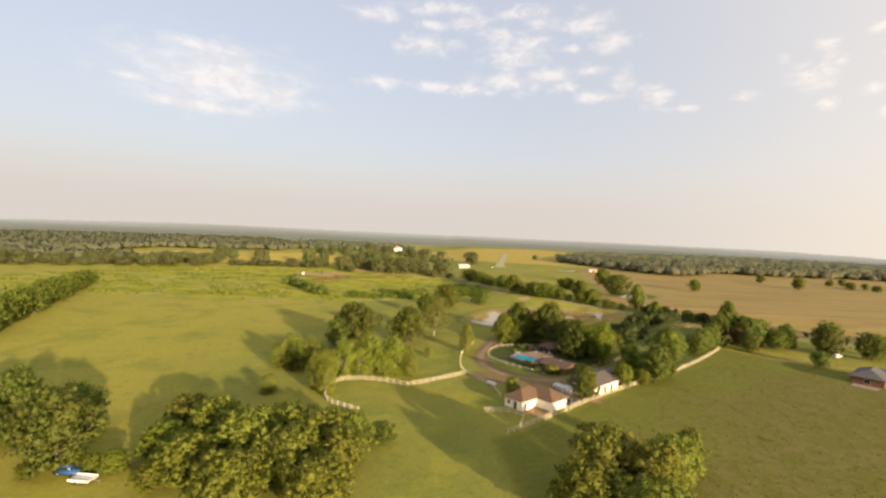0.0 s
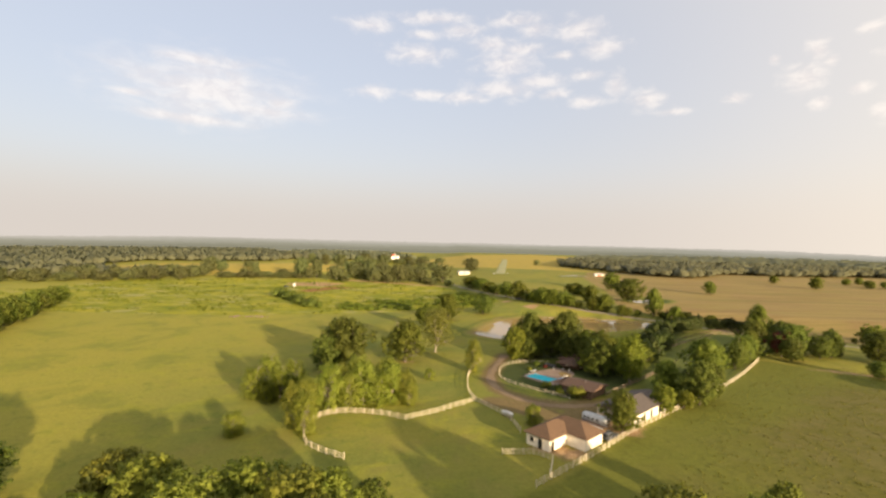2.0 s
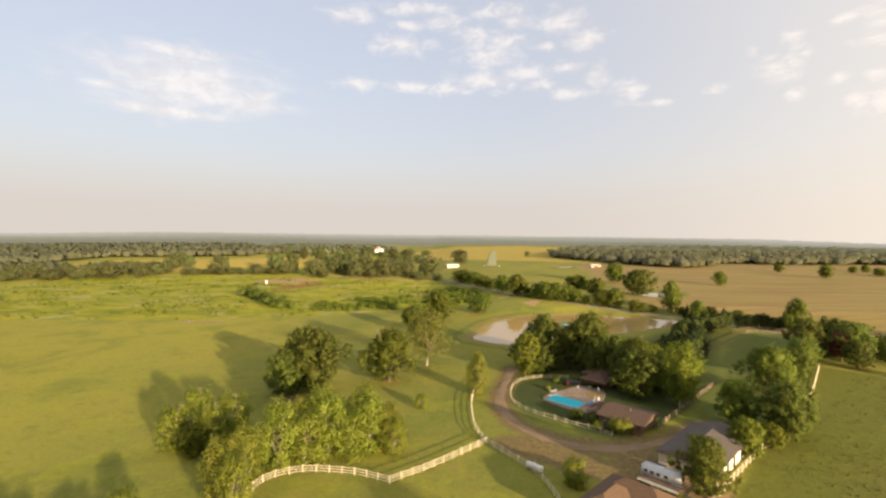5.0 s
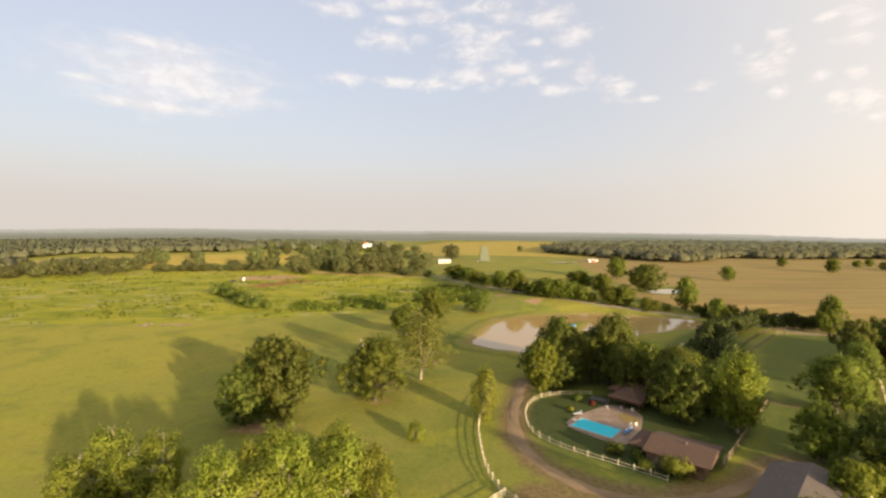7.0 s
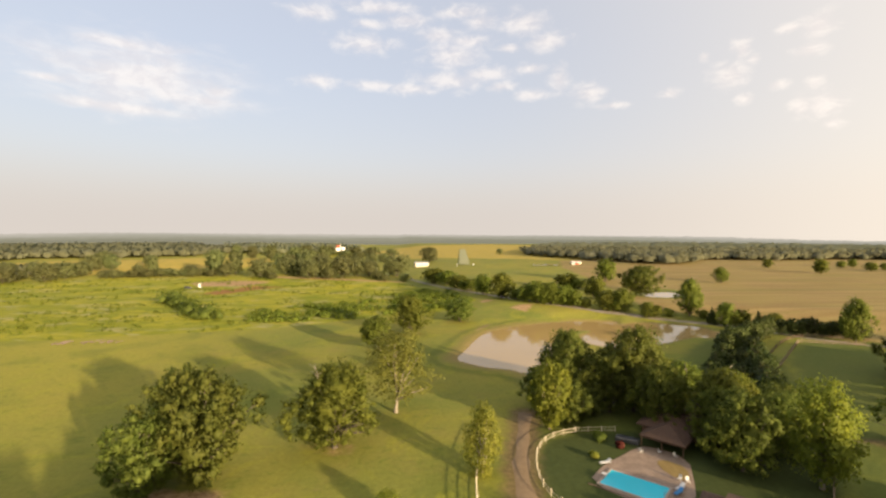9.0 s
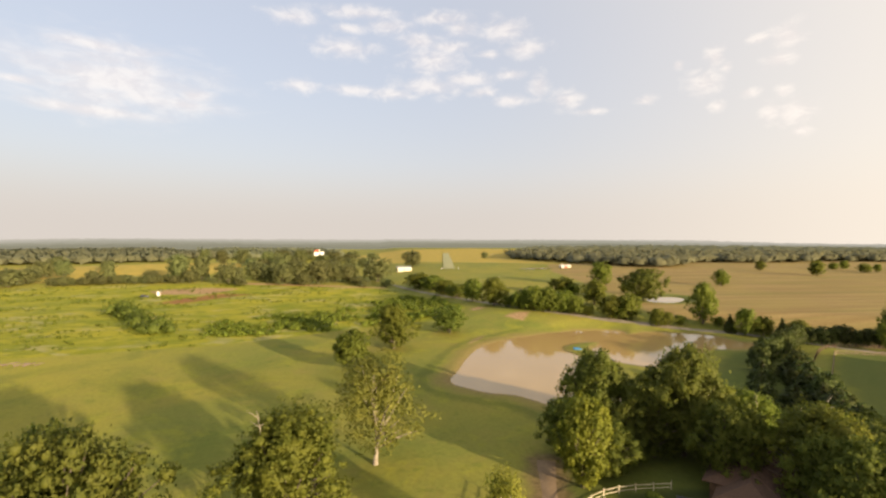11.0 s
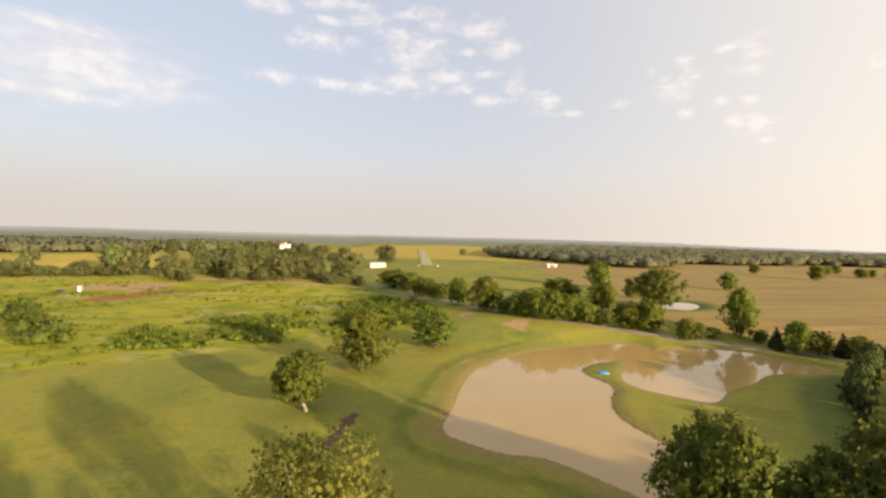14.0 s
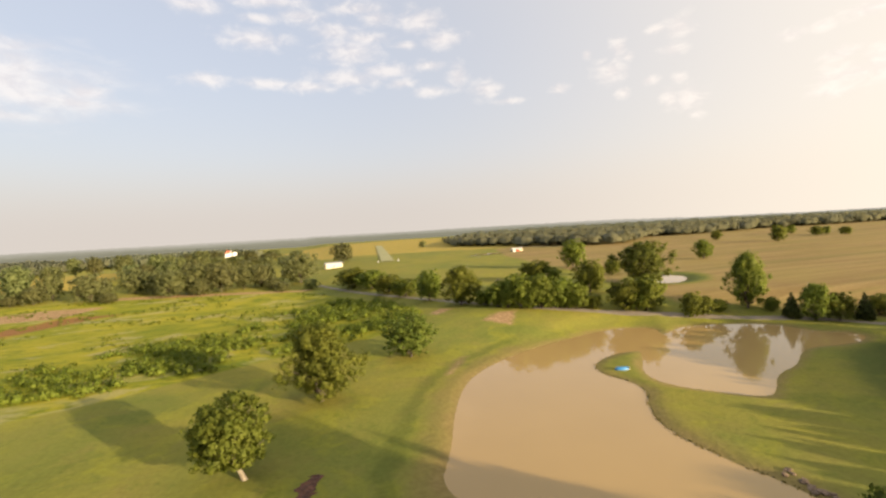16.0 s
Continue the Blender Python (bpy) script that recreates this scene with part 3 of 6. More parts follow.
build_ground()
sheet("pond_water", grow(SHORE, -0.9 if inside(SHORE, np.array([40.0]), np.array([270.0]))[0] < 0 else 0.9), WATER, POND, "still brown silty water of the farm pond", "pond")
sheet("field_pond_water", SHORE_2, WATER_2 - 0.05, POND, "small pale stock pond in the hay field", "pond")
sheet("airfield_pool_water", rounded([(126, 566), (140, 572), (156, 583), (168, 566), (150, 564)]), land_at(150, 572) + 0.25, POND, "shallow pale flood water in far grass", "pond")
ribbon("road", [(8, 480), (24, 428), (45, 374), (56, 346), (69, 331), (84, 322), (98, 313), (111, 305), (122, 297.5), (134, 288), (142, 276), (150, 262), (164, 250), (212, 224), (300, 180), (600, 60)],
       2.9, TARMAC, "pale gravel lane running past the pond", "road")
ribbon("driveway", DRIVE, 2.9, GRAVEL, "brown dirt driveway curving past the pool", "driveway", 0.03)


def backdrop(reach, height, glow, seed):
    """A far wooded ridge in the haze, near the edge of sight."""
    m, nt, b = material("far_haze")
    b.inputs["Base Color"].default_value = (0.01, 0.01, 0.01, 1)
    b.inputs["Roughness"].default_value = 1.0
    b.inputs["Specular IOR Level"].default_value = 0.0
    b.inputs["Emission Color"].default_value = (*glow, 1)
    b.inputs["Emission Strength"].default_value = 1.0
    count = 1100
    verts, faces = [], []
    for k in range(count + 1):
        a = radians(-75 + 150 * k / count)
        roll = noise.noise(Vector((k * 0.012, 0.3, seed)))
        crown = noise.noise(Vector((k * 0.21, 7.3, seed))) + 0.6 * noise.noise(Vector((k * 0.6, 3.1, seed)))
        top = height * (1 + 0.55 * roll + 0.16 * crown) + (14 if a < -0.1 else 0) * reach / 4650 * float(ease((-a - 0.1) / 0.5))
        x, y = reach * math.sin(a), reach * math.cos(a)
        base = float(rise(np.array([x]), np.array([y]))[0])
        verts += [(x, y, base - 5), (x, y, base + top)]
    for k in range(count):
        faces.append((2 * k, 2 * k + 2, 2 * k + 3, 2 * k + 1))
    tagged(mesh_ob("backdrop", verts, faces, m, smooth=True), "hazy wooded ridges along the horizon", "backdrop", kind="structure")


# the ridges glow to stand in for haze, brighter the farther they are
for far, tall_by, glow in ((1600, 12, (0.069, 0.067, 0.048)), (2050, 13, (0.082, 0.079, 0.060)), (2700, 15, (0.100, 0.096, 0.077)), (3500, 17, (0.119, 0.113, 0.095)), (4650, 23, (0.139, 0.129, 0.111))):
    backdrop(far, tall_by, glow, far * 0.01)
PALE_GRASS = surface("pale_mown_grass", (0.225, 0.222, 0.082), (0.280, 0.275, 0.120), 0.05, 0.95, 0.2)
ribbon("grass_runway", [(64, 572), (126, 1027)], 11.0, PALE_GRASS, "pale mown grass airstrip", "runway", 0.45, 0)
RED_SOIL = surface("red_soil", (0.042, 0.020, 0.012), (0.135, 0.058, 0.030), 0.9, 0.95, 0.8, 5)


def gully():
    """A short washed-out cut with a ragged rim and a sunken floor."""
    rng = np.random.default_rng(12)
    line = np.array([(0.4, 258.0), (-0.3, 255.4), (-1.4, 252.6), (-1.7, 250.0), (-3.0, 247.6), (-4.0, 245.2)])
    s = np.linspace(0, 5, 34)
    mid = np.stack([np.interp(s, np.arange(6), line[:, 0]), np.interp(s, np.arange(6), line[:, 1])], 1)
    mid[:, 0] += 0.35 * np.sin(s * 5.1) + rng.uniform(-0.2, 0.2, len(s))
    verts, faces = [], []
    for k, c in enumerate(mid):
        w = np.array([-1, -0.45, 0.1, 0.55, 1]) * (0.25 + 0.95 * math.sin(math.pi * min(1, (k + 0.6) / 22)) ** 0.6 if k < 12 else 1.15) + rng.uniform(-0.38, 0.38, 5)
        for e, depth in zip(np.sort(w), (0.03, 0.10, 0.05, 0.09, 0.03)):
            verts.append((c[0] + e, c[1] + rng.uniform(-0.15, 0.15), land_at(c[0] + e, c[1]) + depth + rng.uniform(-0.01, 0.05)))
    for k in range(len(mid) - 1):
        faces += [(5 * k + e, 5 * k + e + 1, 5 * k + e + 6, 5 * k + e + 5) for e in range(4)]
    return tagged(mesh_ob("gully", verts, faces, RED_SOIL), "ragged gully of bare red earth in the pasture", "gully", kind="structure")


gully()


# ---------------------------------------------------------------- trees
def tube(bm, points, radii, sides=6):
    """A tapered limb along a line."""
    rings = []
    for k, (p, r) in enumerate(zip(points, radii)):
        p = Vector(p)
        a, b = Vector(points[max(0, k - 1)]), Vector(points[min(len(points) - 1, k + 1)])
        t = (b - a).normalized()
        u = t.orthogonal().normalized()
        v = t.cross(u)
        rings.append([bm.verts.new(p + (u * math.cos(i * math.tau / sides) + v * math.sin(i * math.tau / sides)) * r) for i in range(sides)])
    for r0, r1 in zip(rings, rings[1:]):
        for i in range(sides):
            bm.faces.new((r0[i], r0[(i + 1) % sides], r1[(i + 1) % sides], r1[i]))
    bm.faces.new(rings[-1])


def bm_mesh(name, bm, mat, smooth=True):
    me = bpy.data.meshes.new(name)
    bm.normal_update()
    bm.to_mesh(me)
    bm.free()
    me.materials.append(mat)
    if smooth:
        me.polygons.foreach_set("use_smooth", [True] * len(me.polygons))
    return me


def leaf_mesh(name, clumps, count, size, mat, rng, core=0.62, loose=0.62, single=True):
    """Sprays of leaves on the outside of many clumps (centre, radius); each spray is a pointed sliver."""
    centres = np.array([c for c, _ in clumps], float)
    radii = np.array([r for _, r in clumps], float)
    share = (radii.max(1) ** 2 if radii.ndim > 1 else radii ** 2)
    pick = rng.choice(len(clumps), count, p=share / share.sum())
    way = rng.normal(size=(count, 3))
    way[:, 2] += 0.25
    way /= np.linalg.norm(way, axis=1)[:, None]
    reach = 0.60 + (loose + 0.12) * rng.beta(1.8, 2.2, count)
    rad = radii[pick] if radii.ndim > 1 else radii[pick][:, None]
    # ragged clump outline
    lump = 1 + 0.22 * np.sin(way[:, 0] * 5.1 + pick * 1.7) * np.cos(way[:, 1] * 4.3 + pick) + 0.12 * np.sin(way[:, 2] * 9 + pick * 3.1)
    pos = centres[pick] + way * rad * (reach * lump)[:, None]
    face = way * 0.55 + rng.normal(size=(count, 3)) * 0.6
    face /= np.linalg.norm(face, axis=1)[:, None]
    side = np.cross(face, rng.normal(size=(count, 3)))
    side /= np.linalg.norm(side, axis=1)[:, None]
    up = np.cross(face, side)
    s = size * rng.uniform(0.55, 1.45, count)[:, None]
    spray = np.stack([pos - side * s * 0.55, pos + side * s * 0.3 - up * s * 0.55, pos + side * s * 0.4 + up * s * 0.5], 1)
    verts = spray.reshape(-1, 3)
    heart = np.array([centres[:, 0].mean(), centres[:, 1].mean(), centres[:, 2].mean() * 0.8])
    out = pos - heart if single else way
    out = out / (np.linalg.norm(out, axis=1)[:, None] + 1e-6)
    soft = way * 0.42 + out * 0.50 + face * 0.26 + np.array([0, 0, 0.12])
    soft /= np.linalg.norm(soft, axis=1)[:, None]
    normals = np.repeat(soft, 3, 0)
    faces = np.arange(3 * count).reshape(-1, 3)
    me = bpy.data.meshes.new(name)
    extra, tri, en = [], [], []
    if core:
        for (c, r) in clumps:
            ico = bmesh.new()
            bmesh.ops.create_icosphere(ico, subdivisions=1, radius=1.0)
            base = len(verts) + len(extra)
            rr = np.array(r) * core
            for v in ico.verts:
                j = 1 + rng.uniform(-0.4, 0.3)
                extra.append(np.array(c) + np.array(v.co) * rr * j)
                en.append(np.array(v.co))
            tri += [[base + v.index for v in f.verts] for f in ico.faces]
            ico.free()
    if extra:
        verts = np.concatenate([verts, np.array(extra)])
        normals = np.concatenate([normals, np.array(en)])
    me.from_pydata(verts.tolist(), [], faces.tolist() + tri)
    me.polygons.foreach_set("use_smooth", [True] * len(me.polygons))
    me.normals_split_custom_set_from_vertices(normals.tolist())
    me.materials.append(mat)
    return me


def spread_clumps(rng, n, height, width, low, squash=0.8, size=(0.07, 0.16), taper=0.15):
    """Clumps for an uneven round crown from low*height to height."""
    out = []
    mid, ry = height * (1 + low) / 2, height * (1 - low) / 2
    off = Vector(rng.uniform(-50, 50, 3))
    for k in range(n):
        a = k * 2.39996 + rng.uniform(-0.5, 0.5)
        u = min(0.97, -0.98 + 1.95 * (k + 0.5) / n + rng.uniform(-0.06, 0.06))
        c = math.sqrt(max(0, 1 - u * u)) if u > 0 else math.sqrt(max(0, 1 - abs(u) ** 3.2))
        way = Vector((math.cos(a) * c, math.sin(a) * c, u))
        if noise.noise(way * 2.3 + off * 2) < -0.36:
            continue
        lump = 1 + 0.62 * noise.noise(way * 1.25 + off) + 0.34 * noise.noise(way * 2.9 - off)
        r = width * rng.uniform(*size)
        f = rng.uniform(0.70, 1.0) * lump
        f *= 1 - taper * max(0, u)
        out.append(((way.x * (width / 2 - r * 0.7) * f, way.y * (width / 2 - r * 0.7) * f, max(r * squash * 0.6, mid + u * (ry - r * squash * 0.8) * (0.55 + 0.45 * f if u > 0 else 0.85 + 0.15 * f))), (r, r, r * squash)))
    for k in range(8):
        a = k * 2.39996
        u = -0.42 + 0.8 * k / 7
        out.append(((math.cos(a) * width * 0.15, math.sin(a) * width * 0.15, mid + u * ry), (width * 0.22, width * 0.22, ry * 0.40)))
    return out


def limbs(clumps, height, low, girth, rng, lean=0.0, every=1):
    bm = bmesh.new()
    fork = height * low * 0.9 + 0.5
    top = height * (low + (1 - low) * 0.6)
    tube(bm, [(0, 0, -0.4), (0.0, 0, 0.25), (lean * 0.4, 0.05, fork * 0.6), (lean, 0, fork), (lean * 1.4, 0.1, top)], [girth * 1.5, girth * 1.05, girth * 0.85, girth * 0.75, girth * 0.2], 8)
    for k, (c, r) in enumerate(clumps):
        if k % every:
            continue
        c = Vector(c)
        z0 = fork * rng.uniform(0.8, 1.0) + max(0, (c.z - fork)) * 0.25
        s = Vector((lean, 0, z0))
        m = s.lerp(c, 0.5) + Vector((rng.uniform(-0.4, 0.4), rng.uniform(-0.4, 0.4), 0.3))
        tube(bm, [s, m, c], [girth * 0.42, girth * 0.26, girth * 0.08], 5)
    return bm


def make_tree(name, kind, height, width, count, size, leaves, bark, seed, low=0.2, n=22, squash=0.8, label="", girth=None, core=0.62, clump=(0.09, 0.16), taper=0.15):
    rng = np.random.default_rng(seed)
    girth = girth or 0.028 * height
    if kind == "round":
        clumps = spread_clumps(rng, n, height, width, low, squash, clump, taper)
    elif kind == "column":           # upright, airy
        clumps = []
        for k in range(n):
            u = (k + 0.5) / n
            w = width / 2 * (0.35 + 0.85 * math.sin(math.pi * min(1, u * 0.72 + 0.17))) * rng.uniform(0.45, 1.2)
            a = k * 2.39996 + rng.uniform(-0.5, 0.5)
            r = width * rng.uniform(*clump)
            clumps.append(((math.cos(a) * w * 0.62, math.sin(a) * w * 0.62, height * (low + (1 - low) * u) - r * 0.5), (r, r, r * 1.5)))
    else:                             # cone: cedar
        clumps = []
        for k in range(n):
            u = (k + 0.5) / n
            w = width / 2 * (1 - u) ** 0.75
            a = k * 2.39996
            r = max(0.25, width * 0.24 * (1.1 - u))
            clumps.append(((math.cos(a) * w * 0.6, math.sin(a) * w * 0.6, height * (0.06 + 0.9 * u)), (r, r, r * 1.2)))
    # keep the crown to its stated height and spread
    reach = float(np.percentile([math.hypot(c[0], c[1]) + r[0] * 0.9 for c, r in clumps], 93))
    top = float(np.percentile([c[2] + r[2] * 0.9 for c, r in clumps], 98))
    kx, kz = width * 0.62 / reach, height / top
    clumps = [((c[0] * kx, c[1] * kx, c[2] * kz), (r[0] * max(kx, 0.85), r[1] * max(kx, 0.85), r[2] * kz)) for c, r in clumps]
    root = new(name)
    trunk = new("trunk", bm_mesh("trunk", limbs(clumps, height, low, girth, rng, rng.uniform(-0.3, 0.3), 1 if n < 30 else 2 if n < 70 else 5), bark))
    crown = new("crown", leaf_mesh("crown", clumps, count, size, leaves, rng, core, 1.3 if kind == "column" else 0.62))
    trunk.parent = crown.parent = root
    tagged(root, label, "tree")
    return root


def put_tree(proto, x, y, height, width, turn, base, label="", group="", sink=0.05):
    """A copy of a grown tree, scaled to this one's height and spread. base: the height and width it was grown with."""
    kx, kz = width / base[1], height / base[0]
    ob = copy_thing(proto, pose(x, y, land_at(x, y) - sink, 0, 0, turn))
    ob.scale = (kx, kx, kz)
    tagged(ob, label, "", group)
    return ob


TREES = {
    "oak_a": ("tree", "round", 14, 13, 12500, 0.36, LEAF_OAK, BARK, 1, 0.03, 170, 0.9),
    "oak_b": ("tree", "round", 14, 14, 12500, 0.37, LEAF_OAK, BARK, 2, 0.03, 176, 0.85),
    "oak_c": ("tree", "round", 12, 11, 10000, 0.34, LEAF_OAK, BARK, 3, 0.04, 150, 0.95),
    "poplar_a": ("tree", "column", 11, 6.0, 7000, 0.29, LEAF_POPLAR, PALE_BARK, 4, 0.04, 46, 0.9),
    "poplar_b": ("tree", "column", 11, 6.5, 7000, 0.29, LEAF_POPLAR, PALE_BARK, 5, 0.05, 42, 0.9),
    "bright_a": ("tree", "column", 13, 7.5, 8500, 0.35, LEAF_BRIGHT, PALE_BARK, 6, 0.2, 40, 0.9),
    "bright_b": ("tree", "round", 9, 7, 7000, 0.33, LEAF_BRIGHT, BARK, 7, 0.03, 110, 0.95),
    "cedar": ("tree", "cone", 7, 4, 2600, 0.36, LEAF_DARK, BARK, 8, 0.03, 26, 1.0),
    "row_a": ("tree", "round", 9, 8, 3600, 0.46, LEAF_YOUNG, BARK, 9, 0.03, 80, 0.95),
    "row_b": ("tree", "round", 10, 8, 3600, 0.46, LEAF_YOUNG, BARK, 10, 0.03, 80, 1.0),
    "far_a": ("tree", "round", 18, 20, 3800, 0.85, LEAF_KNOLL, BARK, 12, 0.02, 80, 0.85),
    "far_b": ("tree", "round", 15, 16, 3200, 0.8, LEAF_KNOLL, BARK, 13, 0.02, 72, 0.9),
    "far_c": ("tree", "round", 18, 15, 3400, 0.8, LEAF_KNOLL_GREEN, BARK, 17, 0.02, 90, 1.0),
}
TREES["belt_a"] = ("tree", "round", 11, 11, 11000, 0.36, LEAF_BELT, BARK, 61, 0.03, 140, 0.9)
TREES["belt_b"] = ("tree", "round", 12, 12, 11500, 0.38, LEAF_BELT, BARK, 62, 0.03, 150, 0.9)
TREES["juniper"] = ("tree", "round", 6.5, 5, 2600, 0.38, LEAF_DARK, BARK, 41, 0.02, 34, 1.0)
TREES["oak_d"] = ("tree", "round", 16, 13, 16000, 0.32, LEAF_YOUNG, BARK, 45, 0.03, 180, 0.95)
GROWN = {}
LOBES = {"round": (0.038, 0.085), "column": (0.055, 0.13), "cone": (0.05, 0.1)}


def grow_tree(key, x, y, height, width, label, group="", turn=None):
    """The first tree of a kind is grown, the next ones are copies of it."""
    global tree_count
    tree_count += 1
    turn = (tree_count * 137.5) % 360 if turn is None else turn
    name, kind, h0, w0, count, size, leaves, bark, seed, low, n, squash = TREES[key]
    if key not in GROWN:
        GROWN[key] = make_tree(name, kind, h0, w0, count, size, leaves, bark, seed, low, n, squash, label,
                               clump=LOBES[kind], core=0.3 if "poplar" in key else 0.6, taper=0.5 if key == "oak_d" else 0.15)
        ob = GROWN[key]
        ob.matrix_basis = pose(x, y, land_at(x, y) - 0.05, 0, 0, turn) @ Matrix.Diagonal((width / w0, width / w0, height / h0, 1))
        return tagged(ob, label, "tree", group)
    return put_tree(GROWN[key], x, y, height, width, turn, (h0, w0), label, group)


tree_count = 0
OAK_LABEL = "broad green oak with a dense clumped crown"

def dead_limb(tree, x, y, z, height, seed):
    """A bare forked limb that stands out of a crown; x, y, z from the tree's foot, in metres."""
    rr = random.Random(seed)
    inv = tree.matrix_basis.inverted()
    foot = tree.matrix_basis.translation
    bm = bmesh.new()
    base = foot + Vector((x, y, z))
    tip = base + Vector((rr.uniform(-0.8, 0.8), rr.uniform(-0.5, 0.5), height))
    mid = base.lerp(tip, 0.5) + Vector((rr.uniform(-0.4, 0.4), rr.uniform(-0.4, 0.4), 0))
    tube(bm, [inv @ base, inv @ mid, inv @ tip], [0.09, 0.06, 0.02], 5)
    for k in range(4):
        s = mid.lerp(tip, rr.uniform(0.0, 0.8))
        e = s + Vector((rr.uniform(-1.3, 1.3), rr.uniform(-0.8, 0.8), rr.uniform(0.3, 1.3)))
        tube(bm, [inv @ s, inv @ s.lerp(e, 0.5) + Vector((0, 0, 0.05)), inv @ e], [0.045, 0.03, 0.012], 4)
    limb = new("dead_limb", bm_mesh("dead_limb", bm, PALE_BARK))
    limb.parent = tree
    tagged(limb, "bare grey dead limb")


# the big oaks standing in the pasture
grow_tree("oak_a", -38.6, 178.5, 11.5, 9.5, "spreading green oak joined to its taller neighbour")
grow_tree("oak_b", -32.3, 182, 17.0, 13, "large dense green oak in the pasture")
grow_tree("oak_c", -37, 187, 15.5, 9, "oak standing behind two others in the pasture")
middle_oak = grow_tree("oak_d", -13.6, 192.0, 14.6, 13.4, "round green oak above bare trampled earth")
lean = make_tree("tree", "round", 11, 9, 11000, 0.34, LEAF_YOUNG, PALE_BARK, 52, 0.15, 150, 0.9, "small oak on a pale leaning trunk in open grass", 0.36, 0.6, (0.04, 0.085), 0.2)
lean.matrix_basis = pose(-8.2, 260.6, land_at(-8.2, 260.6) - 0.05, 0, -15, 0)
grow_tree("oak_d", 2.4, 286, 14.5, 12, "pale olive tree at the edge of the weedy meadow")
grow_tree("oak_c", 24, 307, 10.0, 11.5, "dark round tree above the pond bank")
grow_tree("poplar_b", -4, 171, 3.2, 3.0, "small pale sapling in the pasture")
grow_tree("poplar_a", -46, 125, 5.0, 4.2, "small bright green tree alone in shaded grass")

dead_limb(middle_oak, -2.6, -1.5, 11.0, 4.2, 1)

# the tall airy tree near the pond, pale trunk showing
tall = make_tree("tree", "round", 17.6, 14, 9000, 0.34, LEAF_SYCAMORE, PALE_BARK, 21, 0.08, 84, 0.9, "tall airy sycamore with a pale bare trunk", 0.42, 0.0, (0.05, 0.10), 0.3)
tall.matrix_basis = pose(-3.0, 207.5, land_at(-3.0, 207.5) - 0.05, 0, 0, 30)

# the belt of trees under the start of the flight
for x, y, h, w, key in ((-52, 97, 8.5, 9, "belt_b"), (-44, 91, 10.5, 10, "belt_a"), (-35, 84, 11.5, 11.5, "belt_b"), (-29, 92, 10, 10, "belt_a"), (-22, 90, 10, 10, "belt_b"),
                        (-17, 94, 8, 8, "belt_a"), (-42, 78, 9, 10, "belt_a"), (-25, 79, 10.5, 11, "belt_b"), (-17, 84, 9, 9, "belt_a"), (-11, 98, 4.5, 5.5, "oak_c"), (-32, 71, 9.5, 10, "belt_a"), (-50, 84, 8, 8, "bright_b"), (-18, 72, 9, 10, "belt_b"),
                        (31, 80, 13, 11, "belt_b"), (38, 76, 12, 11, "belt_a"), (26, 73, 10, 10, "belt_a"), (45, 84, 10, 9, "belt_b"), (35, 68, 10, 11, "belt_b")):
    grow_tree(key, x, y, h, w, OAK_LABEL, "belt of oaks before the pasture")
grow_tree("row_b", 52, 92, 9.0, 5.0, "thin dark tree beyond the oak belt")
for x, y, h, w in ((-67, 80, 15, 13), (-76, 96, 10.5, 10.5), (-90, 97, 12.5, 9), (-98, 88, 10, 10), (-84, 84, 9, 9), (-105, 104, 9, 9)):
    grow_tree("oak_b" if w > 10 else "oak_c", x, y, h, w, "rounded oak by the farm track", "oaks by the farm track")
for x, y, h, w in ((-64.5, 80.5, 3.6, 3.6), (-60.8, 80.5, 3.3, 3.3), (-56.6, 80, 4.2, 4.6), (-69, 76.5, 3.2, 3.4), (-47, 75, 5, 5)):
    grow_tree("bright_b", x, y, h, w, "low bushy yellow-green tree beside parked vehicles", "low trees by the track")

# the airy poplars along the curved paddock fence
for k, (x, y, h, w) in enumerate(((-33.5, 129.5, 10.5, 5.0), (-30.5, 126.5, 9.0, 4.5), (-28.8, 142, 11.5, 6.2), (-24.5, 143.5, 9.0, 6.4), (-20.8, 146, 11, 5.6), (-17, 146.5, 8.6, 6.4), (-13.5, 148, 10.5, 5.6),
                                   (-32.5, 136.5, 9.5, 4.5), (-26, 149, 10, 6), (-22.8, 148.5, 12, 5.2), (-19.5, 151, 9, 6), (-15.2, 150.5, 11.5, 5.4), (-10.5, 149, 8.5, 5.5), (-30.5, 146, 8, 5.5), (-8.8, 147, 6.5, 4.6))):
    grow_tree("poplar_a" if k % 2 else "poplar_b", x, y, h, w, "slender airy poplar by the paddock fence", "poplars along the paddock fence")
for x, y, h, w, key in ((-48, 152, 10.5, 6, "poplar_a"), (-44, 149, 8.5, 5.5, "poplar_b"), (-51, 149, 8.0, 5.5, "poplar_a"), (-42, 154, 9, 6, "poplar_b"), (-39, 147, 7.5, 6, "bright_b"), (-46.5, 146, 6, 5, "bright_b")):
    bare = grow_tree(key, x, y, h, w, "thin pale-leaved tree with bare dead tips", "half-bare pasture trees")
    dead_limb(bare, 0.6, -0.4, h * 0.72, h * 0.36, int(x * 3))
    dead_limb(bare, -0.9, 0.3, h * 0.66, h * 0.30, int(y * 5))

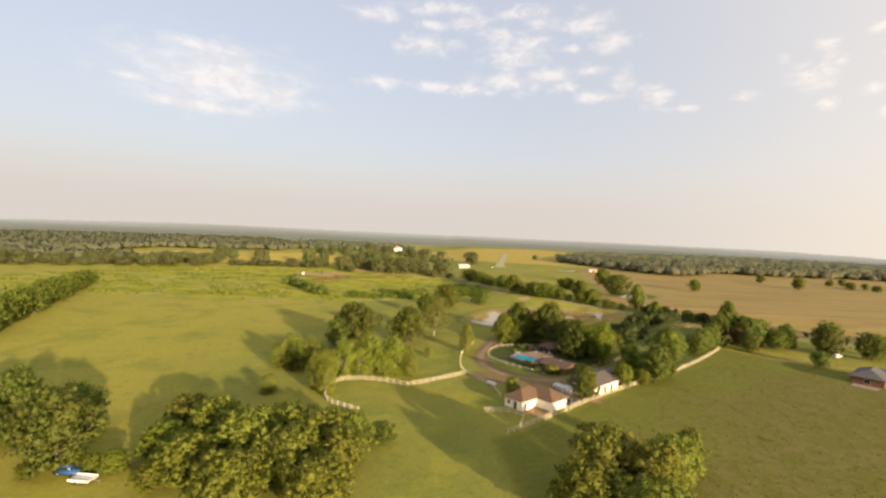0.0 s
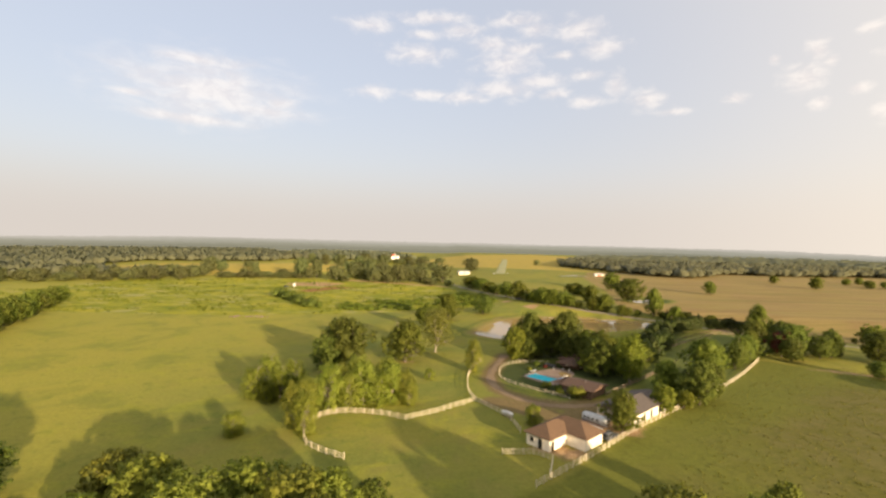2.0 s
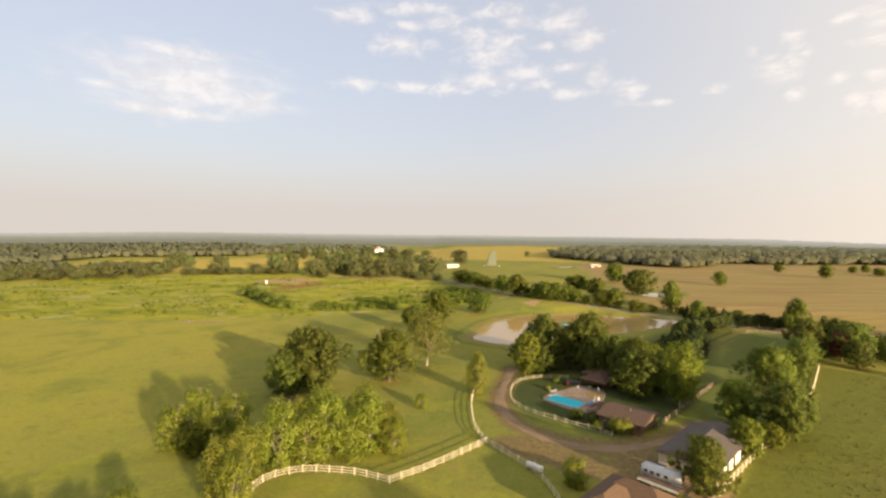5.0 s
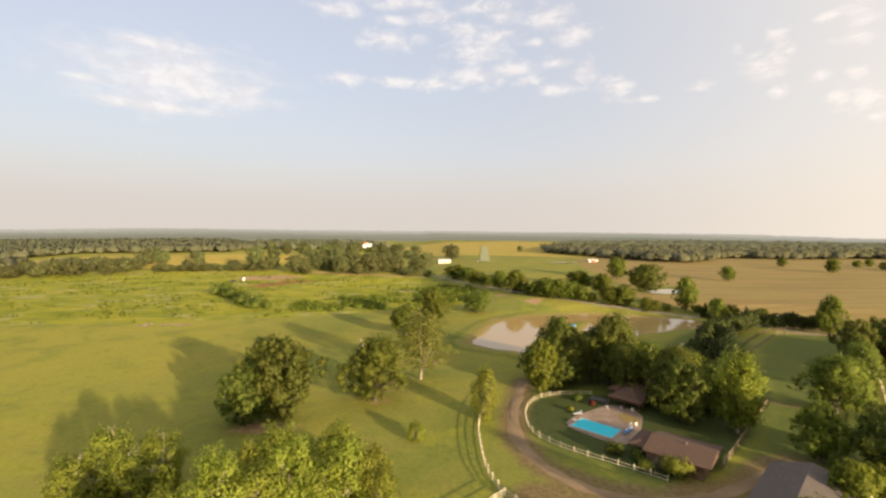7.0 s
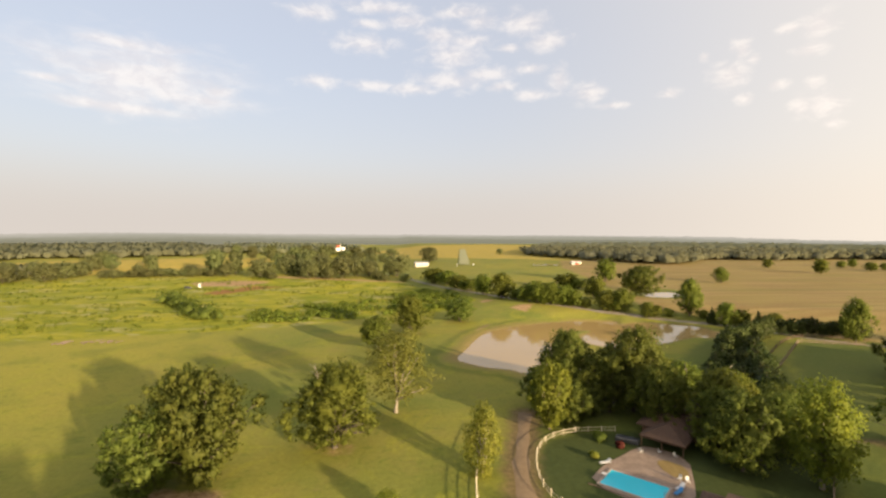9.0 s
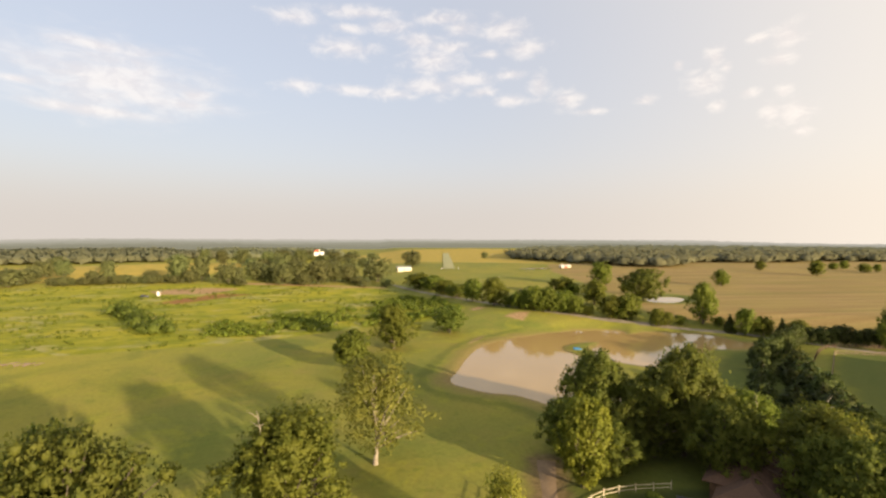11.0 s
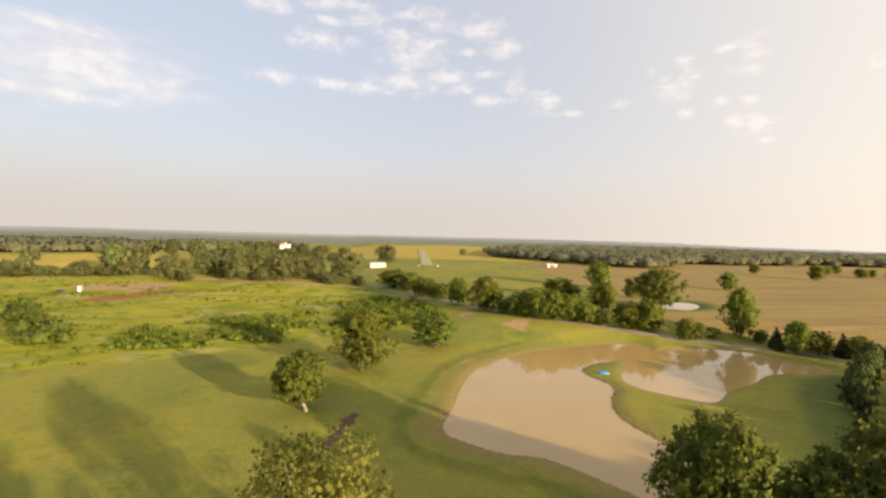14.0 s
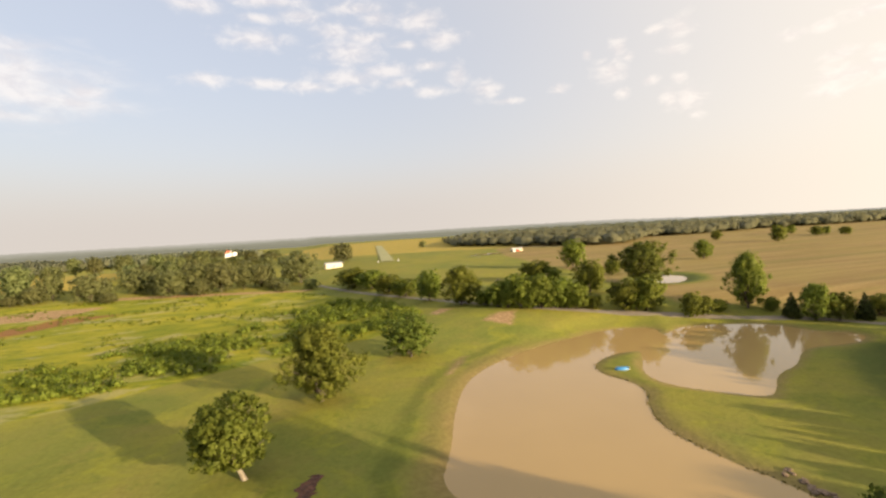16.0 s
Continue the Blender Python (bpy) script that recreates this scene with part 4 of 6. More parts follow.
# the grove round the house
for x, y, h, w, key in ((35, 210.5, 16.2, 11, "oak_b"), (47, 203.5, 17.8, 12.5, "oak_b"), (55, 200, 11.5, 11, "oak_d"), (55, 187, 13.5, 12, "oak_d"), (63, 195.5, 10, 10, "oak_d"), (50, 209, 10, 9, "oak_c"),
                        (62, 183, 10.5, 10, "oak_b"), (52, 178, 12.5, 10, "oak_c"), (68, 189, 9.5, 10, "oak_a"), (42, 204, 13, 11, "oak_a"), (67, 201, 7.5, 9, "oak_b"),
                        (28, 205, 9.5, 9, "oak_c"), (31.5, 199, 8.5, 8, "oak_b"), (36, 203, 9, 8, "oak_c"), (74, 197, 8, 8, "oak_c"), (51.5, 181.5, 12, 8.5, "oak_b"), (47, 193.5, 12.5, 9, "oak_a")):
    grow_tree(key, x, y, h, w, "tall dense oak shading the house", "grove round the house")
grow_tree("bright_b", 26.4, 196.5, 13, 7.0, "yellow-green tree lit bright at the grove's edge")
grow_tree("bright_b", 30.5, 209.5, 8.5, 6.5, "vivid yellow-green tree in front of the grove")
grow_tree("bright_a", 59.8, 172, 15, 7.4, "tall bright green tree with pale split trunk")
grow_tree("poplar_b", 10.5, 181, 10.5, 4.6, "slender pale tree at the driveway bend")
# clump along the right-hand fence
for x, y, h, w, key in ((66.3, 160.0, 10.5, 8, "oak_d"), (71.8, 152.5, 12, 9, "oak_b"), (76.5, 158, 10.5, 9, "oak_a"), (89, 181.5, 12.8, 13, "oak_d"), (58.4, 145.5, 7.4, 5.6, "bright_b"), (66, 149, 5, 5, "bright_b"),
                        (106, 192.5, 9.5, 7, "oak_c"), (111.5, 199, 10.5, 7.5, "oak_d"), (117, 205, 10, 7.5, "oak_a"), (122, 210.5, 10.5, 7, "oak_d")):
    grow_tree(key, x, y, h, w, "full green tree along the white fence", "trees along the white fence")
grow_tree("oak_d", 42.8, 132.2, 9.6, 7.6, "leafy green tree between the barn and the trailer")
grow_tree("poplar_a", 22.4, 135.2, 4.6, 3.6, "small pale tree behind the garage")
# trees by the lane at the end of the long yard
for x, y, h, w, key in ((157.5, 259, 15.5, 9, "oak_d"), (129, 219, 13.5, 9.5, "oak_a"), (141, 214, 13, 12, "oak_b"), (136, 206, 9, 8, "oak_c"), (149, 222, 12, 11, "oak_b"), (158, 214, 11, 8, "oak_c"), (123, 212, 9, 8, "oak_c"), (152, 212, 9, 8, "oak_a"), (144, 224, 13, 12, "oak_a"), (163, 220, 11, 6, "cedar")):
    grow_tree(key, x, y, h, w, "green tree in the thicket by the lane", "thicket by the lane")
TREES["plum"] = ("tree", "round", 8, 7, 2600, 0.42, LEAF_RED, BARK, 31, 0.1, 20, 0.9)
grow_tree("plum", 137.5, 213.5, 10.5, 9.5, "dark red-leaved plum in the green thicket")
for x, y, h, w in ((150, 184, 6, 6), (170, 206, 12.5, 11.5), (184, 199, 11.5, 11), (195, 203, 10, 8)):
    grow_tree("oak_c" if w < 9 else "oak_b", x, y, h, w, "round lawn tree beside the brick house", "trees by the brick house")
for x, y, h, w in ((196, 238, 10, 10), (222, 226, 11, 11), (246, 214, 11, 10), (275, 200, 12, 12)):
    grow_tree("row_a", x, y, h, w, "roadside tree along the lane", "trees along the lane")

# dark cedars closing the yard
for k in range(15):
    u = k / 14
    x, y = (102 + 36 * u, 243 + 24 * u)
    grow_tree("juniper", x - 3.0, y + 4.5, 6.2 + 1.8 * ((k * 7) % 5) / 4, 5.0, "dark dense cedar in a clipped row", "cedar row behind the yard")
for k in range(9):
    grow_tree("juniper", 142 + 2.9 * k, 273.5 - 1.3 * k, 5.6 + 1.4 * ((k * 5) % 4) / 3, 5.4, "dark dense cedar in a clipped row", "cedar row behind the yard")
for k in range(13):
    u = k / 12
    grow_tree("cedar" if k % 3 else "juniper", 76.5 + 26.5 * u + 1.2 * math.sin(k * 2.1), 200 + 39 * u, 7.6 - 1.2 * u + 0.7 * math.sin(k * 3.3), 6.2, "dark upright cedar along the yard fence", "trees along the yard fence")

for k, (x, y) in enumerate(((96.5, 243.5), (92.5, 238.5), (88.5, 234), (84, 229.5), (80, 225), (76, 220.5), (72.5, 216), (101, 240), (94, 231), (86.5, 223), (79, 215))):
    grow_tree("cedar" if k % 2 else "juniper", x, y, 5.0 + 0.7 * math.sin(k * 2.7), 5.0, "dense cedar in the belt beside the pond lawn", "cedar belt beside the pond lawn")

# roadside row beyond the pond
for x, y, h, w, key in ((24, 447, 10, 14, "row_a"), (32, 432, 9, 12, "row_b"), (36, 408, 8, 11, "row_a"), (40.5, 391, 7, 10, "row_b"), (45.4, 370, 11, 8, "row_b"), (51.5, 350, 12.5, 10.5, "oak_d"), (60, 337, 8, 6.5, "row_b"), (65, 332, 10.5, 7.5, "row_a"), (85.8, 324, 4.2, 5, "row_a"), (99.4, 345.6, 11, 9, "row_b"),
                        (71, 329.3, 10.2, 7.5, "oak_d"), (76.7, 328, 9.2, 7.5, "row_a"), (81, 325, 7.8, 5.8, "row_b"), (93.5, 318.5, 9, 8, "row_a"), (99.5, 316, 10.2, 8.5, "row_b"), (57, 342, 5, 5.5, "row_a"), (62, 334.5, 6, 6, "row_b"), (68, 330.5, 6.5, 6, "row_a"), (74, 328.8, 6, 6, "row_b"), (79, 326.5, 5.5, 5, "row_a"), (96.5, 317, 6.5, 6, "row_b"), (100.7, 389.5, 8.7, 12, "row_a"), (104, 383, 6, 8, "row_b")):
    grow_tree(key, x, y, h * 1.05, w * 1.2, "dark green roadside tree", "roadside row beyond the pond")
for x, y, h, w, key in ((107, 306.5, 7, 5, "row_a"), (110.5, 306, 5.5, 4.5, "row_b"), (116.2, 305.6, 3.7, 3.6, "row_a"), (125, 304, 15.5, 8.2, "oak_d"), (128.4, 299.5, 3.9, 3.4, "row_b"), (128, 293.4, 6.6, 3.1, "cedar"),
                        (130.8, 289, 9.2, 6.8, "oak_d"), (135.6, 286.3, 7, 5.8, "row_b"), (140.8, 283.6, 6.8, 3.2, "cedar"), (148.3, 284.8, 5.5, 5.4, "row_b")):
    grow_tree(key, x, y, h * 1.05, w * 1.2, "single tree beside the lane", "lane trees beyond the pond")
# trees in the far fields
for x, y, h, w, key in ((142.5, 426, 15.8, 13, "row_b"), (129.6, 354.2, 16.4, 17.5, "oak_b"), (137.8, 385, 7.3, 8, "row_a"), (219.5, 413.8, 11.1, 9, "row_b"), (-2.5, 503, 18, 22, "far_a"), (34, 638, 16.5, 18, "far_b"), (150, 803, 9, 9, "far_b"), (356, 477, 12.5, 11, "row_a"), (425, 497, 8.5, 9.5, "row_b"), (446, 504, 7.2, 6.5, "row_a"), (442.5, 486, 7, 9, "row_b"), (451, 539.5, 8, 8, "row_a"), (431, 532, 7, 8, "row_b"), (355, 534, 8.5, 9, "row_a")):
    grow_tree(key, x, y, h, w, "lone field tree in mown grass", "lone trees in the far fields")
# wooded knoll: big oaks along its foot, with a gap where the golden meadow shows, and more up the slope
for x, y, h, w, key in ((-106, 480, 16.9, 21, "far_a"), (-145, 497, 23, 18.5, "far_c"), (-129, 496, 21.5, 14.5, "far_c"), (-69, 479, 16, 19.5, "far_b"), (-58, 484, 18.8, 17, "far_c"), (-45, 484, 19.5, 20, "far_a"), (-25, 496, 15, 16, "far_b"),
                        (-91, 498, 16.4, 18, "far_a"), (-135, 490, 10.5, 13, "far_b"), (-34, 492, 14, 13, "far_c"), (-80, 492, 15, 15, "far_b")):
    grow_tree(key, x, y, h * 0.86, w * 0.80, "old oak at the foot of the wooded knoll", "oaks at the foot of the knoll")
for x, y, h, w, key in ((-147, 600, 15.5, 12, "far_b"), (-125, 590, 17, 14, "far_c"), (-102, 580, 16.5, 14, "far_c"), (-84, 560, 16.5, 16, "far_a"), (-76, 600, 18.5, 18, "far_c"), (-95, 530, 14, 15, "far_b"), (-81, 525, 15.5, 16, "far_c"),
                        (-68, 530, 16, 16, "far_b"), (-51, 530, 15, 17, "far_a"), (-38, 540, 13.5, 15, "far_b"), (-107, 545, 13, 15, "far_c"), (-26, 530, 13, 14, "far_c"), (-30, 620, 12, 17, "far_b"), (-17, 640, 12, 15, "far_a"), (-45, 590, 10, 18, "far_b"), (-105, 620, 14, 18, "far_b"), (-172, 630, 16, 13, "far_c"), (-141, 640, 15, 18, "far_a")):
    grow_tree(key, x, y, h * 0.86, w * 0.80, "old oak on the wooded knoll", "woods on the knoll")
for x, y, h, w, key in ((-191, 496, 18.5, 10, "far_c"), (-202, 497, 10.6, 11.5, "far_b"), (-164, 499, 8.9, 13.5, "far_b"), (-244, 536, 14.6, 15, "far_c"), (-257, 533, 15, 18, "far_a"), (-291, 607, 13, 19, "far_b"), (-225, 560, 10, 13, "far_b"), (-39, 860, 12, 26, "far_b"), (-10, 880, 11, 24, "far_a"), (-160, 960, 16, 28, "far_b"), (-12, 470, 6, 10, "far_b"), (3, 468, 7, 10, "far_c")):
    grow_tree(key, x, y, h * 0.86, w * 0.80, "dusky tree at the edge of the golden meadow", "trees round the golden meadow")
for k in range(15):
    rr = random.Random(100 + k)
    grow_tree("far_b", -222 + 5.6 * k + rr.uniform(-2, 2), 491 + rr.uniform(-3, 5), rr.uniform(3.5, 6.5), rr.uniform(7, 10), "low spreading oak below the golden meadow", "low oaks below the golden meadow")
for x, y, h, w in ((-55, 478, 8.5, 11), (-96, 474, 5, 8), (-18, 482, 6, 9)):
    grow_tree("far_b", x, y, h, w, "low spreading oak in front of the knoll", "low oaks before the knoll")
for x, y, h, w in ((-62, 796, 9, 20), (-102, 802, 10, 22), (-40, 790, 8, 20), (-74, 772, 7, 18), (-54, 762, 7, 18), (-20, 760, 7, 16), (-95, 775, 7, 18)):
    grow_tree("far_b", x, y, h, w, "tree on the far slope below the white house", "trees by the white house")
for k in range(27):
    rr = random.Random(400 + k)
    u, v = (k // 3) / 8, k % 3
    grow_tree("far_b", -252 - 175 * u + rr.uniform(-7, 7), 478 - 70 * u + v * 15 + rr.uniform(-5, 5), rr.uniform(8, 13), rr.uniform(12, 17), "ragged tree at the near edge of the woods", "edge of the western woods")
# tall row down the west side of the pasture
for k in range(26):
    u = k / 25
    x, y = -164 - 80 * u, 163 + 158 * u
    rr = random.Random(k)
    grow_tree("row_a" if k % 2 else "row_b", x - rr.uniform(0, 5), y + rr.uniform(-2, 2), (14.5 - 5 * u) * rr.uniform(0.8, 1.1), rr.uniform(8.5, 11), "dark tree in the field-side row", "row west of the pasture")


# ---------------------------------------------------------------- loose vegetation, uncounted
def scatter(name, points, sizes, mat, label, category, leaves=26, spray=0.42, seed=3, core=0.7):
    """Low bushes joined in one mesh."""
    rng = np.random.default_rng(seed)
    clumps = []
    points = np.array(points, float)
    for (x, y), z, s in zip(points, land(points[:, 0], points[:, 1]), sizes):
        clumps.append(((x, y, z + s * 0.32), (s * 0.62, s * 0.62, s * 0.55)))
    me = leaf_mesh(name, clumps, leaves * len(clumps), spray, mat, rng, core, single=False)
    return tagged(new(name, me), label, category, kind="stuff")


def strewn(outline, count, seed, keep=None):
    rng = np.random.default_rng(seed)
    p = np.array(outline, float)
    q = rng.uniform(p.min(0), p.max(0), (count * 6, 2))
    q = q[inside(p, q[:, 0], q[:, 1]) > 0]
    if keep is not None:
        q = q[[keep(v) for v in q]]
    return q[:count]


def thicket(v):
    return noise.noise(Vector((v[0] * 0.03, v[1] * 0.06, 4.0))) > 0.02


BUSH_BAND = [(-64, 313), (-44, 310), (-22, 316), (2, 330), (22, 331), (33, 340), (37, 356), (30, 388), (12, 410), (-8, 392), (-24, 366), (-44, 360), (-70, 338)]
pts = strewn(BUSH_BAND, 760, 1, lambda v: noise.noise(Vector((v[0] * 0.05, v[1] * 0.08, 4.0))) > -0.12)
scatter("bushes", pts, np.random.default_rng(2).uniform(0.8, 3.0, len(pts)), LEAF_WEED, "thick leafy brush along the edge of the meadow", "bushes", 70, 0.36, core=0.5)
pts = strewn(WEEDS, 2400, 5, thicket)
scatter("tall_weeds", pts, np.random.default_rng(6).uniform(0.35, 1.25, len(pts)), LEAF_WEED, "tall patchy weeds of the rough meadow", "weeds", 16, 0.36, core=0.4)
line = [(-128 + 46 * u + 3 * math.sin(u * 40), 380 - 60 * u + 3 * math.cos(u * 31)) for u in np.linspace(0, 1, 34)]
scatter("scrub", line, [4.2 + 2.2 * math.sin(k * 1.9) for k in range(34)], LEAF_OAK, "dark line of scrub in the meadow", "bushes", 130, 0.7)
pts = strewn([(36, 96), (60, 50), (190, 90), (230, 180), (130, 200), (60, 138)], 6500, 9)
scatter("grass_tufts", pts, np.random.default_rng(10).uniform(0.10, 0.28, len(pts)) ** 1.1, LEAF_TUFT, "uneven tufts of ungrazed grass", "grass", 9, 0.19, core=0)
q = strewn([(40, 216), (62, 216), (62, 292), (44, 292)], 9000, 14)
off = -inside(SHORE, q[:, 0], q[:, 1])
pts = q[(off > 0.3) & (off < 1.0) & (q[:, 0] < 60)][:1000]
scatter("reeds", pts, np.random.default_rng(15).uniform(0.05, 0.15, len(pts)), LEAF_REED, "low dark reeds along the water's edge", "reeds", 7, 0.14, core=0)
hedge = [(104 + 1.6 * k, 193 + 1.3 * k) for k in range(26)]
scatter("hedge", hedge, [1.5] * 26, LEAF_OAK, "low dark hedge under the lane thicket", "hedge", 40, 0.4)


def woods(name, outline, gap, height, seed, label, sprays=0):
    """Far woods: many ragged crowns in one mesh, with loose leaf sprays on the nearer ones."""
    rng = np.random.default_rng(seed)
    ico = bmesh.new()
    bmesh.ops.create_icosphere(ico, subdivisions=1, radius=1.0)
    unit = np.array([v.co[:] for v in ico.verts])
    tri = np.array([[v.index for v in f.verts] for f in ico.faces])
    ico.free()
    p = np.array(outline, float)
    lo, hi = p.min(0), p.max(0)
    gx, gy = np.meshgrid(np.arange(lo[0], hi[0], gap), np.arange(lo[1], hi[1], gap))
    q = np.stack([gx.ravel(), gy.ravel()], 1) + rng.uniform(-0.5, 0.5, (gx.size, 2)) * gap
    q = q[inside(p, q[:, 0], q[:, 1]) > 0]
    q = q[[noise.noise(Vector((v[0] * 0.006, v[1] * 0.006, seed))) > -0.28 for v in q]]
    k = len(q)
    hs = height * rng.uniform(0.82, 1.15, k)
    ws = gap * rng.uniform(0.58, 0.98, k)
    z = land(q[:, 0], q[:, 1])
    size, mid = np.stack([ws, ws, hs * 0.52], 1), np.stack([q[:, 0], q[:, 1], z + hs * 0.5], 1)
    jit = 1 + rng.uniform(-0.38, 0.38, (k, len(unit), 1))
    v = (unit[None] * jit * (size * (0.78 if sprays else 1))[:, None] + mid[:, None]).reshape(-1, 3)
    f = (tri[None] + (np.arange(k) * len(unit))[:, None, None]).reshape(-1, 3)
    nv = np.tile(unit * 0.3 + np.array([0, 0, 0.4]), (k, 1))
    if sprays:
        way = rng.normal(size=(k, sprays, 3))
        way[..., 2] = np.abs(way[..., 2]) * 0.9 - 0.25
        way /= np.linalg.norm(way, axis=2)[..., None]
        at = (mid[:, None] + way * size[:, None] * rng.uniform(0.85, 1.15, (k, sprays, 1))).reshape(-1, 3)
        face = way.reshape(-1, 3) + rng.normal(size=at.shape) * 0.6
        face /= np.linalg.norm(face, axis=1)[:, None]
        side = np.cross(face, rng.normal(size=at.shape))
        side /= np.linalg.norm(side, axis=1)[:, None]
        up = np.cross(face, side)
        r = np.repeat(ws, sprays)[:, None] * rng.uniform(0.16, 0.36, (len(at), 1))
        quad = np.stack([at - side * r, at - up * r * 0.9, at + side * r * 0.4 + up * r], 1).reshape(-1, 3)
        g = (len(v) + np.arange(len(quad))).reshape(-1, 3)
        nv = np.concatenate([nv, np.repeat(way.reshape(-1, 3) * 0.3 + np.array([0.08, -0.11, 0.4]), 3, 0)])
        f = f.tolist() + g.tolist()
        v = np.concatenate([v, quad])
    else:
        f = f.tolist()
    me = bpy.data.meshes.new(name)
    me.from_pydata(v.tolist(), [], f)
    me.polygons.foreach_set("use_smooth", [True] * len(f))
    me.normals_split_custom_set_from_vertices((nv / np.linalg.norm(nv, axis=1)[:, None]).tolist())
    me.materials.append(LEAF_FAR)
    return tagged(new(name, me), label, "woods", kind="stuff")


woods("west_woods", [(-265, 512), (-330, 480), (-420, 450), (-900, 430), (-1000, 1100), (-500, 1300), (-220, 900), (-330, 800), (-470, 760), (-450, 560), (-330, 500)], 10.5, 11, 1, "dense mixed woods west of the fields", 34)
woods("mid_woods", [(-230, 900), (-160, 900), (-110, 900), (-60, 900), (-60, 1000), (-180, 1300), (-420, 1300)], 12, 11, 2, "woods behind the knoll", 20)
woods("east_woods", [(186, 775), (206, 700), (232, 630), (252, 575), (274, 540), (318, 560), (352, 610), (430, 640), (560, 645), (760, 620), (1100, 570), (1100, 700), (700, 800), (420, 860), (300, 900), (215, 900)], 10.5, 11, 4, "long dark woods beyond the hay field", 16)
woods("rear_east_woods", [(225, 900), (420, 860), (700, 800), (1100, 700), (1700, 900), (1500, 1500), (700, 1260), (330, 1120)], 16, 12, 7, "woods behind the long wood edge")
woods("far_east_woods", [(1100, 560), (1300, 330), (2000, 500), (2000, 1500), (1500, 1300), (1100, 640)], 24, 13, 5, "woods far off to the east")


# ---------------------------------------------------------------- buildings
def part(name, bm, mat, parent, label="", smooth=False):
    ob = new(name, bm_mesh(name, bm, mat, smooth))
    ob.parent = parent
    return tagged(ob, label)


def box(bm, x0, x1, y0, y1, z0, z1, bevel=0.0):
    geo = bmesh.ops.create_cube(bm, size=1.0, matrix=Matrix.Translation(((x0 + x1) / 2, (y0 + y1) / 2, (z0 + z1) / 2)) @ Matrix.Diagonal((x1 - x0, y1 - y0, z1 - z0, 1)))
    if bevel:
        es = list({e for v in geo["verts"] for e in v.link_edges})
        bmesh.ops.bevel(bm, geom=es, offset=bevel, segments=1, affect="EDGES", profile=0.5)
    return bm


def cube(x0, x1, y0, y1, z0, z1, bevel=0.0):
    return box(bmesh.new(), x0, x1, y0, y1, z0, z1, bevel)


def roof_uv(me, pitch_axis=None):
    """Courses run level along each slope."""
    uv = me.uv_layers.new(name="UVMap")
    for p in me.polygons:
        n = p.normal
        level = Vector((-n.y, n.x, 0))
        level = level.normalized() if level.length > 1e-4 else Vector((1, 0, 0))
        up = n.cross(level)
        for li in p.loop_indices:
            co = me.vertices[me.loops[li].vertex_index].co
            uv.data[li].uv = (co.dot(level), co.dot(up))


def hip(bm, x0, x1, y0, y1, z, top, gable0=False, gable1=False, along="x", thick=0.16):
    """A hipped (or gabled) roof over a rectangle, with thickness at the eaves."""
    if along == "x":
        half = (y1 - y0) / 2
        a, b = (x0 + (0 if gable0 else half), (y0 + y1) / 2), (x1 - (0 if gable1 else half), (y0 + y1) / 2)
    else:
        half = (x1 - x0) / 2
        a, b = ((x0 + x1) / 2, y0 + (0 if gable0 else half)), ((x0 + x1) / 2, y1 - (0 if gable1 else half))
    low = [bm.verts.new((x, y, z - thick)) for x, y in ((x0, y0), (x1, y0), (x1, y1), (x0, y1))]
    eave = [bm.verts.new((x, y, z)) for x, y in ((x0, y0), (x1, y0), (x1, y1), (x0, y1))]
    r0, r1 = bm.verts.new((*a, top)), bm.verts.new((*b, top))
    bm.faces.new(low[::-1])
    for i in range(4):
        j = (i + 1) % 4
        bm.faces.new((low[i], low[j], eave[j], eave[i]))
    if along == "x":
        for f in ((eave[0], eave[1], r1, r0), (eave[1], eave[2], r1), (eave[2], eave[3], r0, r1), (eave[3], eave[0], r0)):
            bm.faces.new(f)
    else:
        for f in ((eave[0], eave[1], r0), (eave[1], eave[2], r1, r0), (eave[2], eave[3], r1), (eave[3], eave[0], r0, r1)):
            bm.faces.new(f)
    return bm


def roof(name, bm, mat, parent, label=""):
    bmesh.ops.recalc_face_normals(bm, faces=bm.faces)
    ob = part(name, bm, mat, parent, label)
    roof_uv(ob.data)
    return ob


def opening(kind, parent, x, y, z, w, h, face, mat=None):
    """A door or window standing proud of a wall. face: the wall's outward side, '-y', '+y', '-x' or '+x'."""
    d = 0.06
    def put(a0, a1, z0, z1, d0, d1):
        if face == "-y":
            return cube(x + a0, x + a1, y - d1, y - d0, z + z0, z + z1)
        if face == "+y":
            return cube(x + a0, x + a1, y + d0, y + d1, z + z0, z + z1)
        if face == "-x":
            return cube(x - d1, x - d0, y + a0, y + a1, z + z0, z + z1)
        return cube(x + d0, x + d1, y + a0, y + a1, z + z0, z + z1)
    base = part(kind, put(-w / 2, w / 2, 0, h, -0.05, 0.03), mat or GLASS, parent, "dark " + kind + " opening")
    for nm, a in (("frame", (-w / 2 - 0.08, -w / 2, -0.08 if kind == "window" else 0, h + 0.08)), ("frame", (w / 2, w / 2 + 0.08, -0.08 if kind == "window" else 0, h + 0.08)), ("frame", (-w / 2, w / 2, h, h + 0.08))):
        part(nm, put(a[0], a[1], a[2], a[3], -0.02, d), WHITE, base)
    if kind == "window":
        part("sill", put(-w / 2 - 0.1, w / 2 + 0.1, -0.14, -0.06, -0.02, d + 0.06), WHITE, base)
    return base


